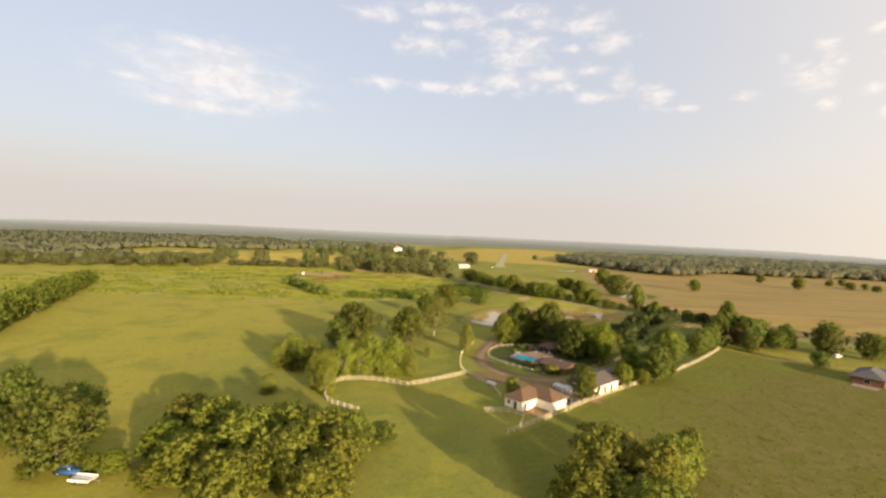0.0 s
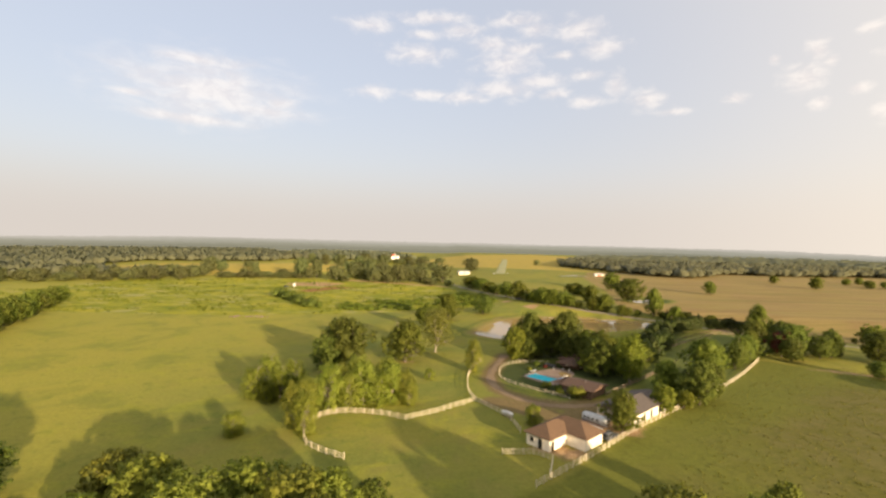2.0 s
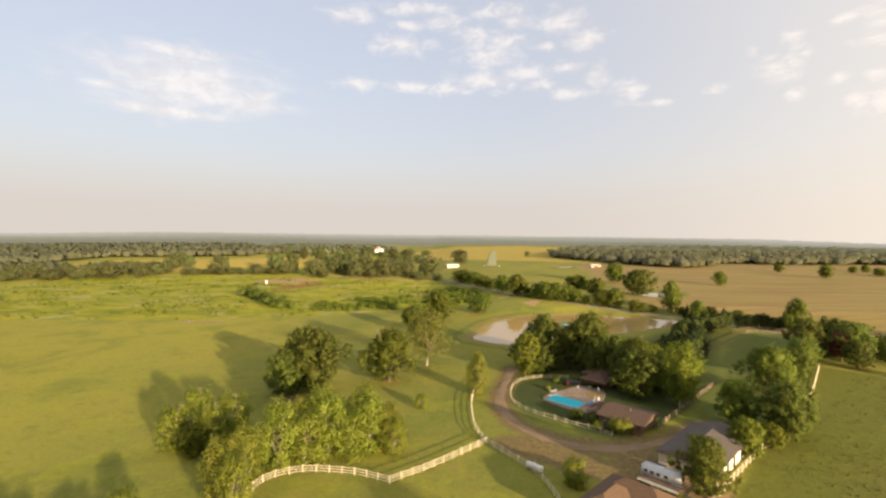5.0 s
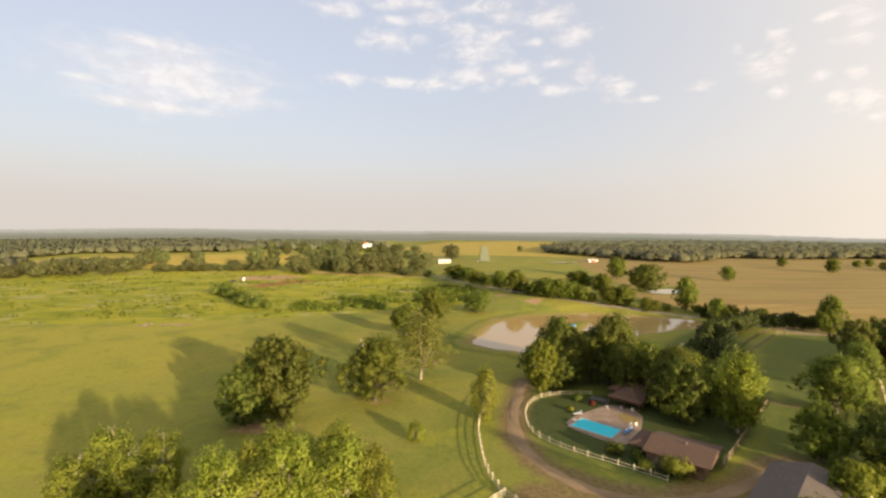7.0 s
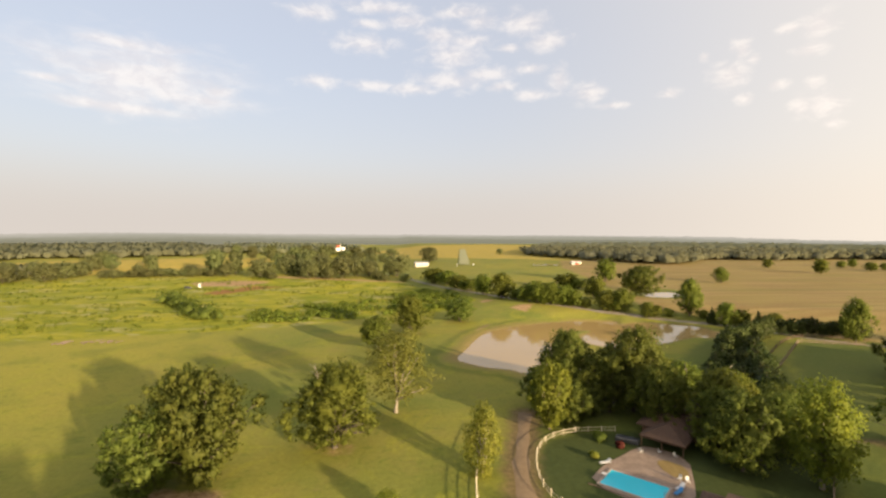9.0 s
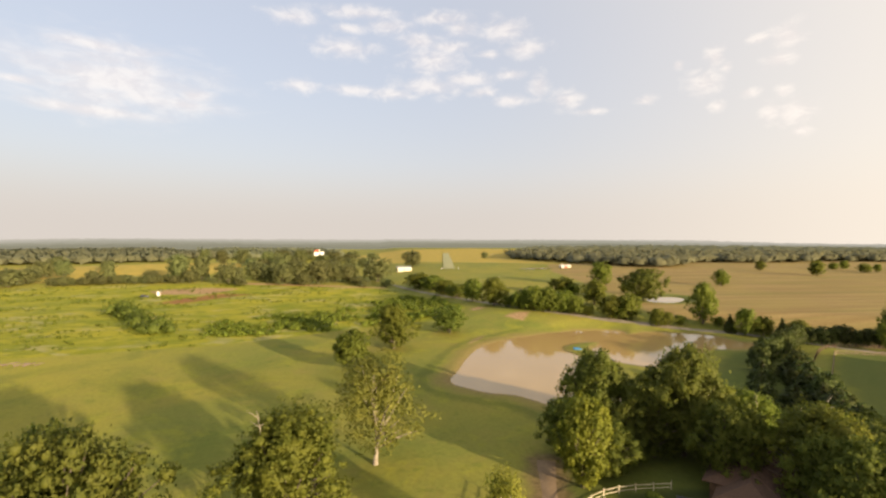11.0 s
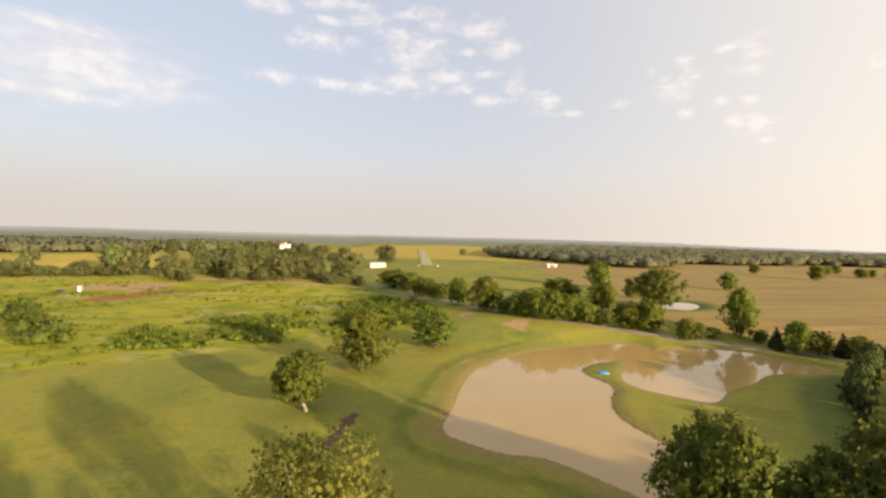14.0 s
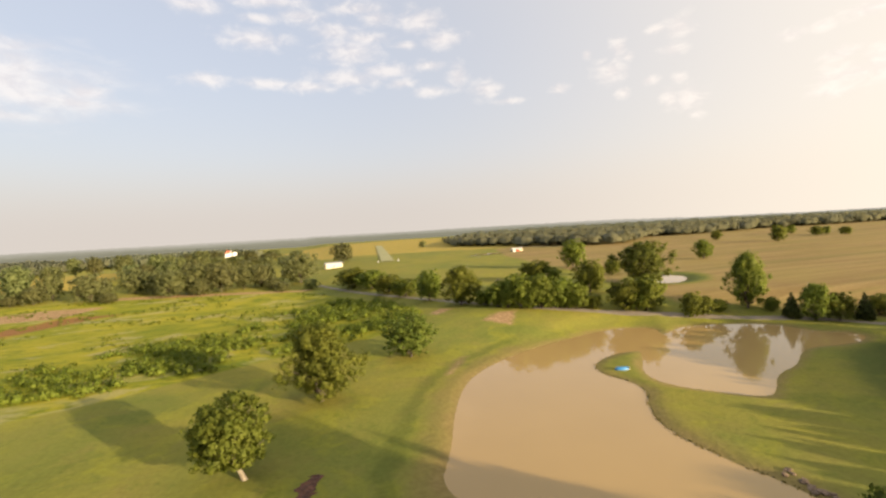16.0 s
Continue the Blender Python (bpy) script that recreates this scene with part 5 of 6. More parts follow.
def garage():
    """L-shaped outbuilding: x runs along the white fence, y away from it (negative is towards it)."""
    root = tagged(new("garage"), "cream-walled garage with a brown hipped shingle roof", "building")
    root.matrix_basis = pose(19.0, 124.5, land_at(25, 123), 0, 0, 43)
    part("wall", cube(0, 0.2, -6, 0, -0.3, 2.75), CREAM, root)
    part("wall", cube(0.2, 6.2, -6, -5.8, -0.3, 2.75), CREAM, root)
    part("wall", cube(6.2, 6.4, -10.8, -5.8, -0.3, 2.75), CREAM, root)
    part("wall", cube(6.4, 13.0, -10.8, -10.6, -0.3, 2.75), CREAM, root)
    part("wall", cube(12.8, 13.0, -10.6, 0, -0.3, 2.75), CREAM, root)
    part("wall", cube(0.2, 12.8, -0.2, 0, -0.3, 2.75), CREAM, root)
    bm = hip(bmesh.new(), -0.55, 10.5, -6.55, 0.55, 2.75, 4.75)
    hip(bm, 5.7, 13.55, -11.35, 0.56, 2.74, 4.9, along="y")
    roof("roof", bm, ROOF_BROWN, root, "brown shingle roof with hips and valleys")
    opening("door", root, 0, -3.6, 0, 1.0, 2.05, "-x")
    opening("window", root, 0, -1.4, 0.9, 0.9, 1.0, "-x")
    opening("door", root, 1.1, -6, 0, 1.0, 2.05, "-y")
    opening("door", root, 9.7, -10.8, 0, 2.6, 2.1, "-y", CREAM)
    opening("window", root, 13.0, -5.0, 0.9, 1.2, 1.0, "+x")


def barn():
    root = tagged(new("barn"), "long white barn with a grey shingle gable roof", "building")
    root.matrix_basis = pose(39.9, 141.8, land_at(44, 139), 0, 0, 42.5)
    L, W, e, t = 18.6, 9.6, 2.9, 4.6
    part("wall", cube(0, 0.2, -W, 0, -0.3, e), WHITE, root)
    part("wall", cube(L - 0.2, L, -W, 0, -0.3, e), WHITE, root)
    part("wall", cube(0.2, L - 0.2, -W, -W + 0.2, -0.3, e), CREAM, root)
    part("wall", cube(0.2, L - 0.2, -0.2, 0, -0.3, e), CREAM, root)
    for x in (0.0, L - 0.2):
        bm = bmesh.new()
        v = [bm.verts.new(c) for c in ((x, -W, e), (x, 0, e), (x, -W / 2, t - 0.12), (x + 0.2, -W, e), (x + 0.2, 0, e), (x + 0.2, -W / 2, t - 0.12))]
        for f in ((0, 1, 2), (5, 4, 3), (0, 3, 4, 1), (1, 4, 5, 2), (2, 5, 3, 0)):
            bm.faces.new([v[i] for i in f])
        bmesh.ops.recalc_face_normals(bm, faces=bm.faces)
        part("gable", bm, WHITE, root)
    roof("roof", hip(bmesh.new(), -0.4, L + 0.4, -W - 0.5, 0.5, e + 0.02, t, True, True), ROOF_GREY, root, "weathered grey shingle roof")
    for x in (2.2, 6.0, 9.8, 14.5):
        opening("door", root, x, -W, 0, 1.1, 2.1, "-y")
    opening("window", root, 0, -5, 0.9, 1.4, 1.0, "-x")


def pool_house():
    root = tagged(new("pool_house"), "low timber pool house with a russet shingle roof", "building")
    root.matrix_basis = pose(35.2, 160.4, land_at(40, 160), 0, 0, 47)
    part("wall", cube(0.3, 0.5, -9.2, -0.3, -0.2, 2.5), TIMBER, root)
    part("wall", cube(9.5, 9.7, -9.2, -0.3, -0.2, 2.5), TIMBER, root)
    part("wall", cube(0.5, 9.5, -9.2, -9.0, -0.2, 2.5), TIMBER, root)
    part("wall", cube(0.5, 9.5, -0.5, -0.3, -0.2, 2.5), TIMBER, root)
    roof("roof", hip(bmesh.new(), -0.2, 10.2, -10.2, 0.3, 2.52, 3.6, True, True, "y"), ROOF_RED, root, "russet shingle roof of low pitch")
    roof("porch_roof", hip(bmesh.new(), 1.2, 9.0, -0.1, 3.2, 2.40, 2.95, False, False), ROOF_RED, root, "russet lean-to porch roof")
    for x in (1.5, 4.2, 6.6, 8.7):
        part("post", cube(x, x + 0.14, 2.9, 3.04, -0.1, 2.3, 0.02), TIMBER, root)
    opening("door", root, 0.3, -4.5, 0, 2.6, 2.0, "-x")
    opening("window", root, 3.0, -0.3, 0.9, 1.4, 1.0, "+y")
    for x, y in ((4.5, -5.6),):
        bm = bmesh.new()
        tube(bm, [(x, y, 3.3), (x, y, 3.95)], [0.09, 0.09], 8)
        part("vent_pipe", bm, STEEL, root, "grey roof vent pipe")


def main_house():
    root = tagged(new("house"), "rambling brown-roofed house half hidden by oaks", "house")
    root.matrix_basis = pose(42.3, 191.4, land_at(44, 190), 0, 0, 43)
    part("wall", cube(0, 16, -7.5, 0, -0.2, 2.7), TIMBER, root)
    part("wall", cube(4, 11, -7.5 - 3.5, -7.5, -0.2, 2.7), TIMBER, root)
    roof("roof", hip(bmesh.new(), -0.8, 16.8, -8.3, 0.8, 2.72, 4.4, False, False), ROOF_RED, root, "brown shingle hipped roof")
    roof("porch_roof", hip(bmesh.new(), 3.2, 11.8, -11.9, -5, 2.66, 4.4, False, True, "y"), ROOF_RED, root, "projecting brown shingle roof")
    roof("porch_roof", hip(bmesh.new(), -4.6, 1.5, -8.6, -1.0, 2.30, 4.1, False, True), ROOF_RED, root, "brown shingle porch roof over a shaded terrace")
    for y in (-8.2, -4.8, -1.4):
        part("post", cube(-4.3, -4.15, y, y + 0.15, -0.2, 2.28), TIMBER, root)
    bm = cube(5.6, 6.8, -3.6, -2.7, 3.5, 5.9, 0.04)
    part("chimney", bm, BRICK, root, "brick chimney")
    opening("window", root, 0, -3.5, 0.8, 2.0, 1.2, "-x")
    opening("window", root, 2.0, -7.5, 0.8, 1.4, 1.2, "-y")
    opening("door", root, 7.4, -11.0, 0, 1.8, 2.1, "-y")
    opening("window", root, 13.5, -7.5, 0.8, 1.8, 1.2, "-y")


def brick_house():
    root = tagged(new("brick_house"), "low red-brick house with a charcoal hipped roof", "house")
    root.matrix_basis = pose(151, 157, land_at(155, 165), 0, 0, 40)
    part("wall", cube(0, 16, 0, 9, -0.2, 2.6), BRICK, root)
    part("wall", cube(10, 16, -3.5, 0, -0.2, 2.6), BRICK, root)
    roof("roof", hip(bmesh.new(), -0.6, 16.6, -0.6, 9.6, 2.62, 5.0), ROOF_SLATE, root, "charcoal shingle roof")
    roof("porch_roof", hip(bmesh.new(), 9.4, 16.6, -4.1, 5, 2.60, 4.5, False, True, "y"), ROOF_SLATE, root)
    for x in (2.5, 6.5):
        opening("window", root, x, 0, 0.8, 1.5, 1.3, "-y")
    opening("window", root, 13, -3.5, 0.8, 1.8, 1.3, "-y")
    opening("window", root, 0, 4.5, 0.8, 1.6, 1.3, "-x")
    part("patio", cube(-5.5, -0.1, 1.0, 8.0, -0.15, 0.10), CONCRETE, root, "pale concrete patio")


def shed(name, label, x, y, turn, L, W, e, t, wall, top, doors=1):
    root = tagged(new(name), label, "building")
    root.matrix_basis = pose(x, y, land_at(x, y), 0, 0, turn)
    for a in ((-L / 2, L / 2, -W / 2, -W / 2 + 0.15), (-L / 2, L / 2, W / 2 - 0.15, W / 2), (-L / 2, -L / 2 + 0.15, -W / 2 + 0.15, W / 2 - 0.15), (L / 2 - 0.15, L / 2, -W / 2 + 0.15, W / 2 - 0.15)):
        part("wall", cube(*a, -0.6, e), wall, root)
    roof("roof", hip(bmesh.new(), -L / 2 - 0.3, L / 2 + 0.3, -W / 2 - 0.3, W / 2 + 0.3, e + 0.01, t, True, True), top, root)
    for k in range(doors):
        opening("door", root, -L / 2, (k - (doors - 1) / 2) * 4, 0, W * 0.6 / doors, e * 0.75, "-x")
        opening("window", root, (k - (doors - 1) / 2) * 4, -W / 2, 1, 1.2, 1.2, "-y")
    return root


garage()
barn()
pool_house()
main_house()
brick_house()
shed("hangar", "white metal hangar at the edge of the airfield", 22, 582, 8, 13, 8, 3.2, 4.2, WHITE, GREY_METAL)
shed("airfield_shed", "small white shed far across the field", 177, 579, 20, 3, 3, 2.4, 3.2, GLOSS_WHITE, GLOSS_WHITE)
shed("airfield_shed", "white shed with a dull red side far across the field", 181.5, 581, 20, 3.5, 3, 2.3, 3.0, RED_TILE, GLOSS_WHITE)
shed("airfield_shed", "low white far-off shed", 186, 584, 20, 3.4, 3, 2.2, 2.8, WHITE, GREY_METAL)


def hill_house():
    root = tagged(new("hill_house"), "white house with a red roof on the wooded knoll", "house")
    root.matrix_basis = pose(-88, 820, land_at(-84, 820) + 4.2, 0, 0, 15) @ Matrix.Scale(0.42, 4)
    part("wall", cube(-9, 9, -5, 5, -14, 2.5), GLOSS_WHITE, root)
    roof("roof", hip(bmesh.new(), -9.7, 9.7, -5.7, 5.7, 2.5, 10.0), RED_TILE, root, "red tiled roof")
    part("tower", cube(5.5, 7.5, -6.2, -4.2, -14, 11.5, 0.1), GLOSS_WHITE, root, "white square tower")
    part("annex", cube(12, 22, -4, 2, -14, 4.0), GLOSS_WHITE, root, "low white annex")
    for x in (-6, -2, 2):
        opening("window", root, x, -5, -0.5, 1.6, 1.8, "-y")


hill_house()


# ---------------------------------------------------------------- fences
def board_mesh(name, lx, ly, lz, mat):
    return bm_mesh(name, cube(-lx / 2, lx / 2, -ly / 2, ly / 2, 0, lz, 0.008), mat, False)


FENCE_MESH = {}


def fence(line, label, height=1.35, rails=3, bay=2.4, round_times=2, mat=None, closed=False):
    mat = mat or WHITE
    p = np.array(line, float)
    for _ in range(round_times):
        q = np.stack([0.75 * p[:-1] + 0.25 * p[1:], 0.25 * p[:-1] + 0.75 * p[1:]], 1).reshape(-1, 2)
        p = np.concatenate([p[:1], q, p[-1:]])
    seg = np.r_[0, np.cumsum(np.hypot(*np.diff(p, axis=0).T))]
    n = max(2, int(round(seg[-1] / bay)) + 1)
    s = np.linspace(0, seg[-1], n)
    p = np.stack([np.interp(s, seg, p[:, 0]), np.interp(s, seg, p[:, 1])], 1)
    root = tagged(new("rail_fence"), label, "fence", "white rail fences")
    key = (height, mat.name)
    if key not in FENCE_MESH:
        thin = 0.72 if height < 1.2 else 1.0
        FENCE_MESH[key] = (board_mesh("post", 0.13 * thin, 0.13 * thin, height + 0.35, mat), board_mesh("rail", 1.0, 0.045, 0.105 * thin, mat))
    post, rail = FENCE_MESH[key]
    z = land(p[:, 0], p[:, 1])
    rr = random.Random(len(p))
    for k in range(n):
        o = new("post", post)
        o.parent = root
        o.matrix_basis = pose(p[k, 0], p[k, 1], z[k] - 0.25, rr.uniform(-1.2, 1.2), rr.uniform(-1.2, 1.2), rr.uniform(-4, 4))
    for k in range(n - 1):
        a, b = Vector((*p[k], z[k])), Vector((*p[k + 1], z[k + 1]))
        d = b - a
        turn = math.degrees(math.atan2(d.y, d.x))
        tilt = -math.degrees(math.atan2(d.z, math.hypot(d.x, d.y)))
        for r in range(rails):
            c = (a + b) / 2
            side = Vector((-d.y, d.x, 0)).normalized() * 0.088
            o = new("rail", rail)
            o.parent = root
            o.matrix_basis = pose(c.x + side.x, c.y + side.y, c.z + height * (r + 0.75) / rails - 0.12, 0, tilt + rr.uniform(-0.5, 0.5), turn) @ Matrix.Diagonal((d.length, 1, 1, 1))
    return root


fence([(17.5, 105.5), (34.3, 120.8), (44.2, 131), (59.6, 144.6), (84.5, 165.3), (104, 184.5), (123, 205.5)], "long white board fence along the pasture", 1.4, 3, 2.4, 0)
fence([(-31, 132), (-30, 137), (-25.5, 139.8), (-21, 140), (-14, 138.8), (-8.6, 136)], "white board fence curving round the paddock")
fence([(-8.6, 136), (-2.1, 140.7), (9.5, 151.2)], "white board fence between paddock and pasture", 1.35, 3, 2.4, 0)
fence([(-31, 132), (-30, 122), (-25, 117.5), (-19, 114.5)], "white board fence low in the paddock's shade")
fence([(9.5, 151.2), (7.8, 158), (7.9, 166), (8.4, 175), (10.4, 184), (14.2, 195.5)], "white board fence following the driveway")
fence([(9.5, 151.2), (13.7, 144.6), (17.5, 137.8), (18.5, 130)], "white board fence leading to the garage", 1.3, 3, 2.4, 1)
fence([(13.0, 118.5), (19.6, 119.0), (23.0, 116.5), (21.0, 110.0)], "white board fence of the small garage pen", 1.3, 3, 2.2, 0)
fence([(36.3, 154.6), (34.0, 156.8), (29.4, 160.8), (24.9, 164.6), (20.6, 169.2), (18.7, 174.5), (19.1, 180.5), (21.0, 187.0), (24.4, 192), (30.3, 194.6), (38.5, 194.2)], "low white rail fence round the pool lawn", 1.1, 2, 2.6)
fence([(47.8, 158.2), (62.3, 172.6), (78.3, 188.1)], "weathered brown board fence beside the pool house", 1.25, 3, 2.4, 0, DEADWOOD)
fence([(98.8, 226.3), (118, 243.5), (137.3, 260.7), (156.2, 254.5)], "weathered board fence closing the long yard", 1.3, 3, 2.4, 0, DEADWOOD)
fence([(88, 217), (106, 238), (120, 251.3), (136, 264.6), (144.6, 268.6), (154.8, 265.6), (166, 262.4)], "pale board fence closing the far yard", 1.3, 3, 2.4, 1, TIMBER)


# ---------------------------------------------------------------- the pool and what stands round it
def pool():
    root = tagged(new("swimming_pool"), "rectangular swimming pool of bright turquoise water", "pool")
    root.matrix_basis = pose(32.4, 175.2, land_at(32.4, 175.2) + 0.07, 0, 0, -44.5)
    part("water", cube(-4.3, 4.3, -2.6, 2.6, -0.3, 0.02), POOL_WATER, root, "clear turquoise water")
    for nm, a in (("coping", (-4.65, 4.65, 2.6, 2.95)), ("coping", (-4.65, 4.65, -2.95, -2.6)), ("coping", (-4.65, -4.3, -2.6, 2.6)), ("coping", (4.3, 4.65, -2.6, 2.6))):
        part(nm, cube(*a, -0.25, 0.10, 0.02), COPING, root)
    for y in (-0.25, 0.25):
        bm = bmesh.new()
        tube(bm, [(4.9, y, 0.05), (4.85, y, 0.75), (4.55, y, 0.9), (4.2, y, 0.7), (4.15, y, 0.05)], [0.022] * 5, 6)
        part("ladder_rail", bm, STEEL, root, "bent steel ladder rail")
    bm = cube(-4.9, -4.2, -0.28, 0.28, 0.35, 0.42, 0.02)
    part("diving_board", bm, GLOSS_WHITE, root)
    # retaining edge on the low side
    part("edge_wall", cube(-5.6, 5.4, -3.75, -3.55, -0.4, 0.05, 0.02), TIMBER, root, "dark low retaining edge")


pool()
deck = rounded([(25.8, 176.8), (31.2, 182.4), (34.2, 184), (38.5, 187), (41.5, 188), (46, 183), (41, 173.5), (38.5, 170), (35.6, 167.6), (33.2, 168)], 1)
ob = mesh_ob("pool_deck", [(x, y, 0.05) for x, y in deck] + [(x, y, -0.3) for x, y in deck], [list(range(len(deck)))[::-1] if inside(deck, np.array([33.0]), np.array([175.0]))[0] < 0 else list(range(len(deck)))] + [(k, (k + 1) % len(deck), (k + 1) % len(deck) + len(deck), k + len(deck)) for k in range(len(deck))], CONCRETE)
tagged(ob, "tan concrete paving round the pool", "paving", kind="structure")
bed = rounded([(39.6, 182.3), (41.8, 182.5), (43.6, 179.5), (41.2, 175.2), (39.2, 178.4)], 1)
ob = mesh_ob("planted_bed", [(x, y, 0.07) for x, y in bed], [list(range(len(bed)))], MEADOW)
tagged(ob, "small green lawn set in the paving", "lawn", kind="structure")


def lounger(cushion, label):
    root = tagged(new("sun_lounger"), label, "lounger", "loungers by the pool")
    part("frame", cube(-0.95, 0.95, -0.33, 0.33, 0.28, 0.33, 0.01), STEEL, root)
    part("mattress", cube(-0.95, 0.35, -0.31, 0.31, 0.34, 0.42, 0.03), cushion, root)
    bm = cube(0, 0.7, -0.31, 0.31, 0, 0.08, 0.03)
    b = part("backrest", bm, cushion, root)
    b.matrix_basis = pose(0.35, 0, 0.36, 0, -35, 0)
    for x in (-0.85, 0.8):
        for y in (-0.28, 0.28):
            part("leg", cube(x - 0.02, x + 0.02, y - 0.02, y + 0.02, 0, 0.28), STEEL, root)
    return root


def chair(label):
    root = tagged(new("garden_chair"), label, "chair", "chairs by the pool")
    part("seat", cube(-0.25, 0.25, -0.25, 0.25, 0.40, 0.45, 0.015), GLOSS_WHITE, root)
    part("backrest", cube(0.22, 0.27, -0.25, 0.25, 0.45, 0.92, 0.015), GLOSS_WHITE, root)
    for x in (-0.22, 0.22):
        for y in (-0.22, 0.22):
            part("leg", cube(x - 0.02, x + 0.02, y - 0.02, y + 0.02, 0, 0.40), GLOSS_WHITE, root)
    return root


lounger(GLOSS_WHITE, "white cushioned sun lounger on the paving").matrix_basis = pose(38.6, 173.6, 0.06, 0, 0, 30)
lounger(BLUE, "blue cushioned sun lounger on the paving").matrix_basis = pose(37.6, 172.4, 0.06, 0, 0, 30)
lounger(GLOSS_WHITE, "white cushioned sun lounger at the pool's end").matrix_basis = pose(31.0, 182.0, 0.06, 0, 0, 10)
c = chair("white plastic garden chair facing the pool")
c.matrix_basis = pose(40.0, 176.0, 0.075, 0, 0, 20)
for x, y, a in ((40.8, 175.2, 80), (38.8, 185.2, 200), (41.8, 184.6, 140), (43.6, 183.0, 100)):
    copy_thing(c, pose(x, y, 0.06 if y > 180 else 0.075, 0, 0, a))


def patio_table():
    root = tagged(new("patio_set"), "dark covered patio furniture below the house eaves", "furniture")
    part("cover", cube(-2.0, 2.0, -0.7, 0.7, 0.0, 0.95, 0.12), DARK_PAINT, root)
    return root


patio_table().matrix_basis = pose(38.6, 189.6, land_at(38.6, 189.6), 0, 0, -35)


def patio_umbrella():
    root = tagged(new("patio_umbrella"), "closed dark umbrella on a pole by the porch", "umbrella")
    bm = bmesh.new()
    tube(bm, [(0, 0, 0.05), (0, 0, 2.6)], [0.03, 0.025], 8)
    part("pole", bm, STEEL, root)
    bm = bmesh.new()
    tube(bm, [(0, 0, 0.95), (0, 0, 1.2), (0, 0, 2.1), (0, 0, 2.55)], [0.30, 0.34, 0.22, 0.05], 9)
    part("canopy", bm, DARK_PAINT, root, "folded dark canopy")
    part("base", cube(-0.28, 0.28, -0.28, 0.28, 0.0, 0.1, 0.03), CONCRETE, root)
    return root


patio_umbrella().matrix_basis = pose(35.6, 157.2, land_at(35.6, 157.2) - 0.02)


def shrub(x, y, size, leaves, label, seed):
    rng = np.random.default_rng(seed)
    root = tagged(new("shrub"), label, "shrub")
    clumps = [((rng.uniform(-0.5, 0.5) * size, rng.uniform(-0.5, 0.5) * size, size * rng.uniform(0.35, 0.75)), (size * 0.42, size * 0.42, size * 0.36)) for _ in range(9)]
    o = new("leaves", leaf_mesh("leaves", clumps, 1300, 0.26, leaves, rng, 0.7))
    bm = bmesh.new()
    for k in range(5):
        tube(bm, [(0, 0, -0.1), (math.cos(k * 1.3) * size * 0.25, math.sin(k * 1.3) * size * 0.25, size * 0.5)], [0.05, 0.02], 5)
    s = new("stems", bm_mesh("stems", bm, BARK))
    o.parent = s.parent = root
    root.matrix_basis = pose(x, y, land_at(x, y))
    return root


shrub(38.6, 155.8, 3.2, LEAF_POPLAR, "large golden-leaved shrub beside the pool house", 1)
shrub(35.0, 161.6, 1.6, LEAF_OAK, "dark clipped shrub at the pool house corner", 2)
shrub(34.6, 158.4, 1.7, LEAF_BRIGHT, "light green spiky shrub by the porch", 3)
shrub(31.6, 163.8, 1.9, LEAF_OAK, "dark round shrub on the pool lawn", 4)
shrub(33.8, 190.8, 1.4, LEAF_OAK, "dark shrub by the house", 5)
shrub(30.2, 184.6, 0.8, LEAF_POPLAR, "small dry shrub on the pool lawn", 6)
shrub(36.4, 187.4, 1.0, LEAF_RED, "low rust-coloured shrub by the patio", 7)


# ---------------------------------------------------------------- vehicles and farm things
def wheel(parent, x, y, r, w, mat=None):
    bm = bmesh.new()
    bmesh.ops.create_cone(bm, cap_ends=True, segments=16, radius1=r, radius2=r, depth=w, matrix=Matrix.Translation((x, y, r)) @ Matrix.Rotation(radians(90), 4, "X"))
    wh = part("wheel", bm, RUBBER, parent, "black rubber tyre", True)
    bm = bmesh.new()
    bmesh.ops.create_cone(bm, cap_ends=True, segments=12, radius1=r * 0.55, radius2=r * 0.5, depth=w + 0.03, matrix=Matrix.Translation((x, y, r)) @ Matrix.Rotation(radians(90), 4, "X"))
    part("rim", bm, STEEL, wh, "", True)


def profile(bm, outline, y0, y1):
    """A side outline (x, z) drawn out across the vehicle."""
    a = [bm.verts.new((x, y0, z)) for x, z in outline]
    b = [bm.verts.new((x, y1, z)) for x, z in outline]
    bm.faces.new(a)
    bm.faces.new(b[::-1])
    n = len(outline)
    for i in range(n):
        bm.faces.new((a[i], b[i], b[(i + 1) % n], a[(i + 1) % n]))
    bmesh.ops.recalc_face_normals(bm, faces=bm.faces)
    bmesh.ops.bevel(bm, geom=list(bm.edges), offset=0.05, segments=2, affect="EDGES")
    return bm


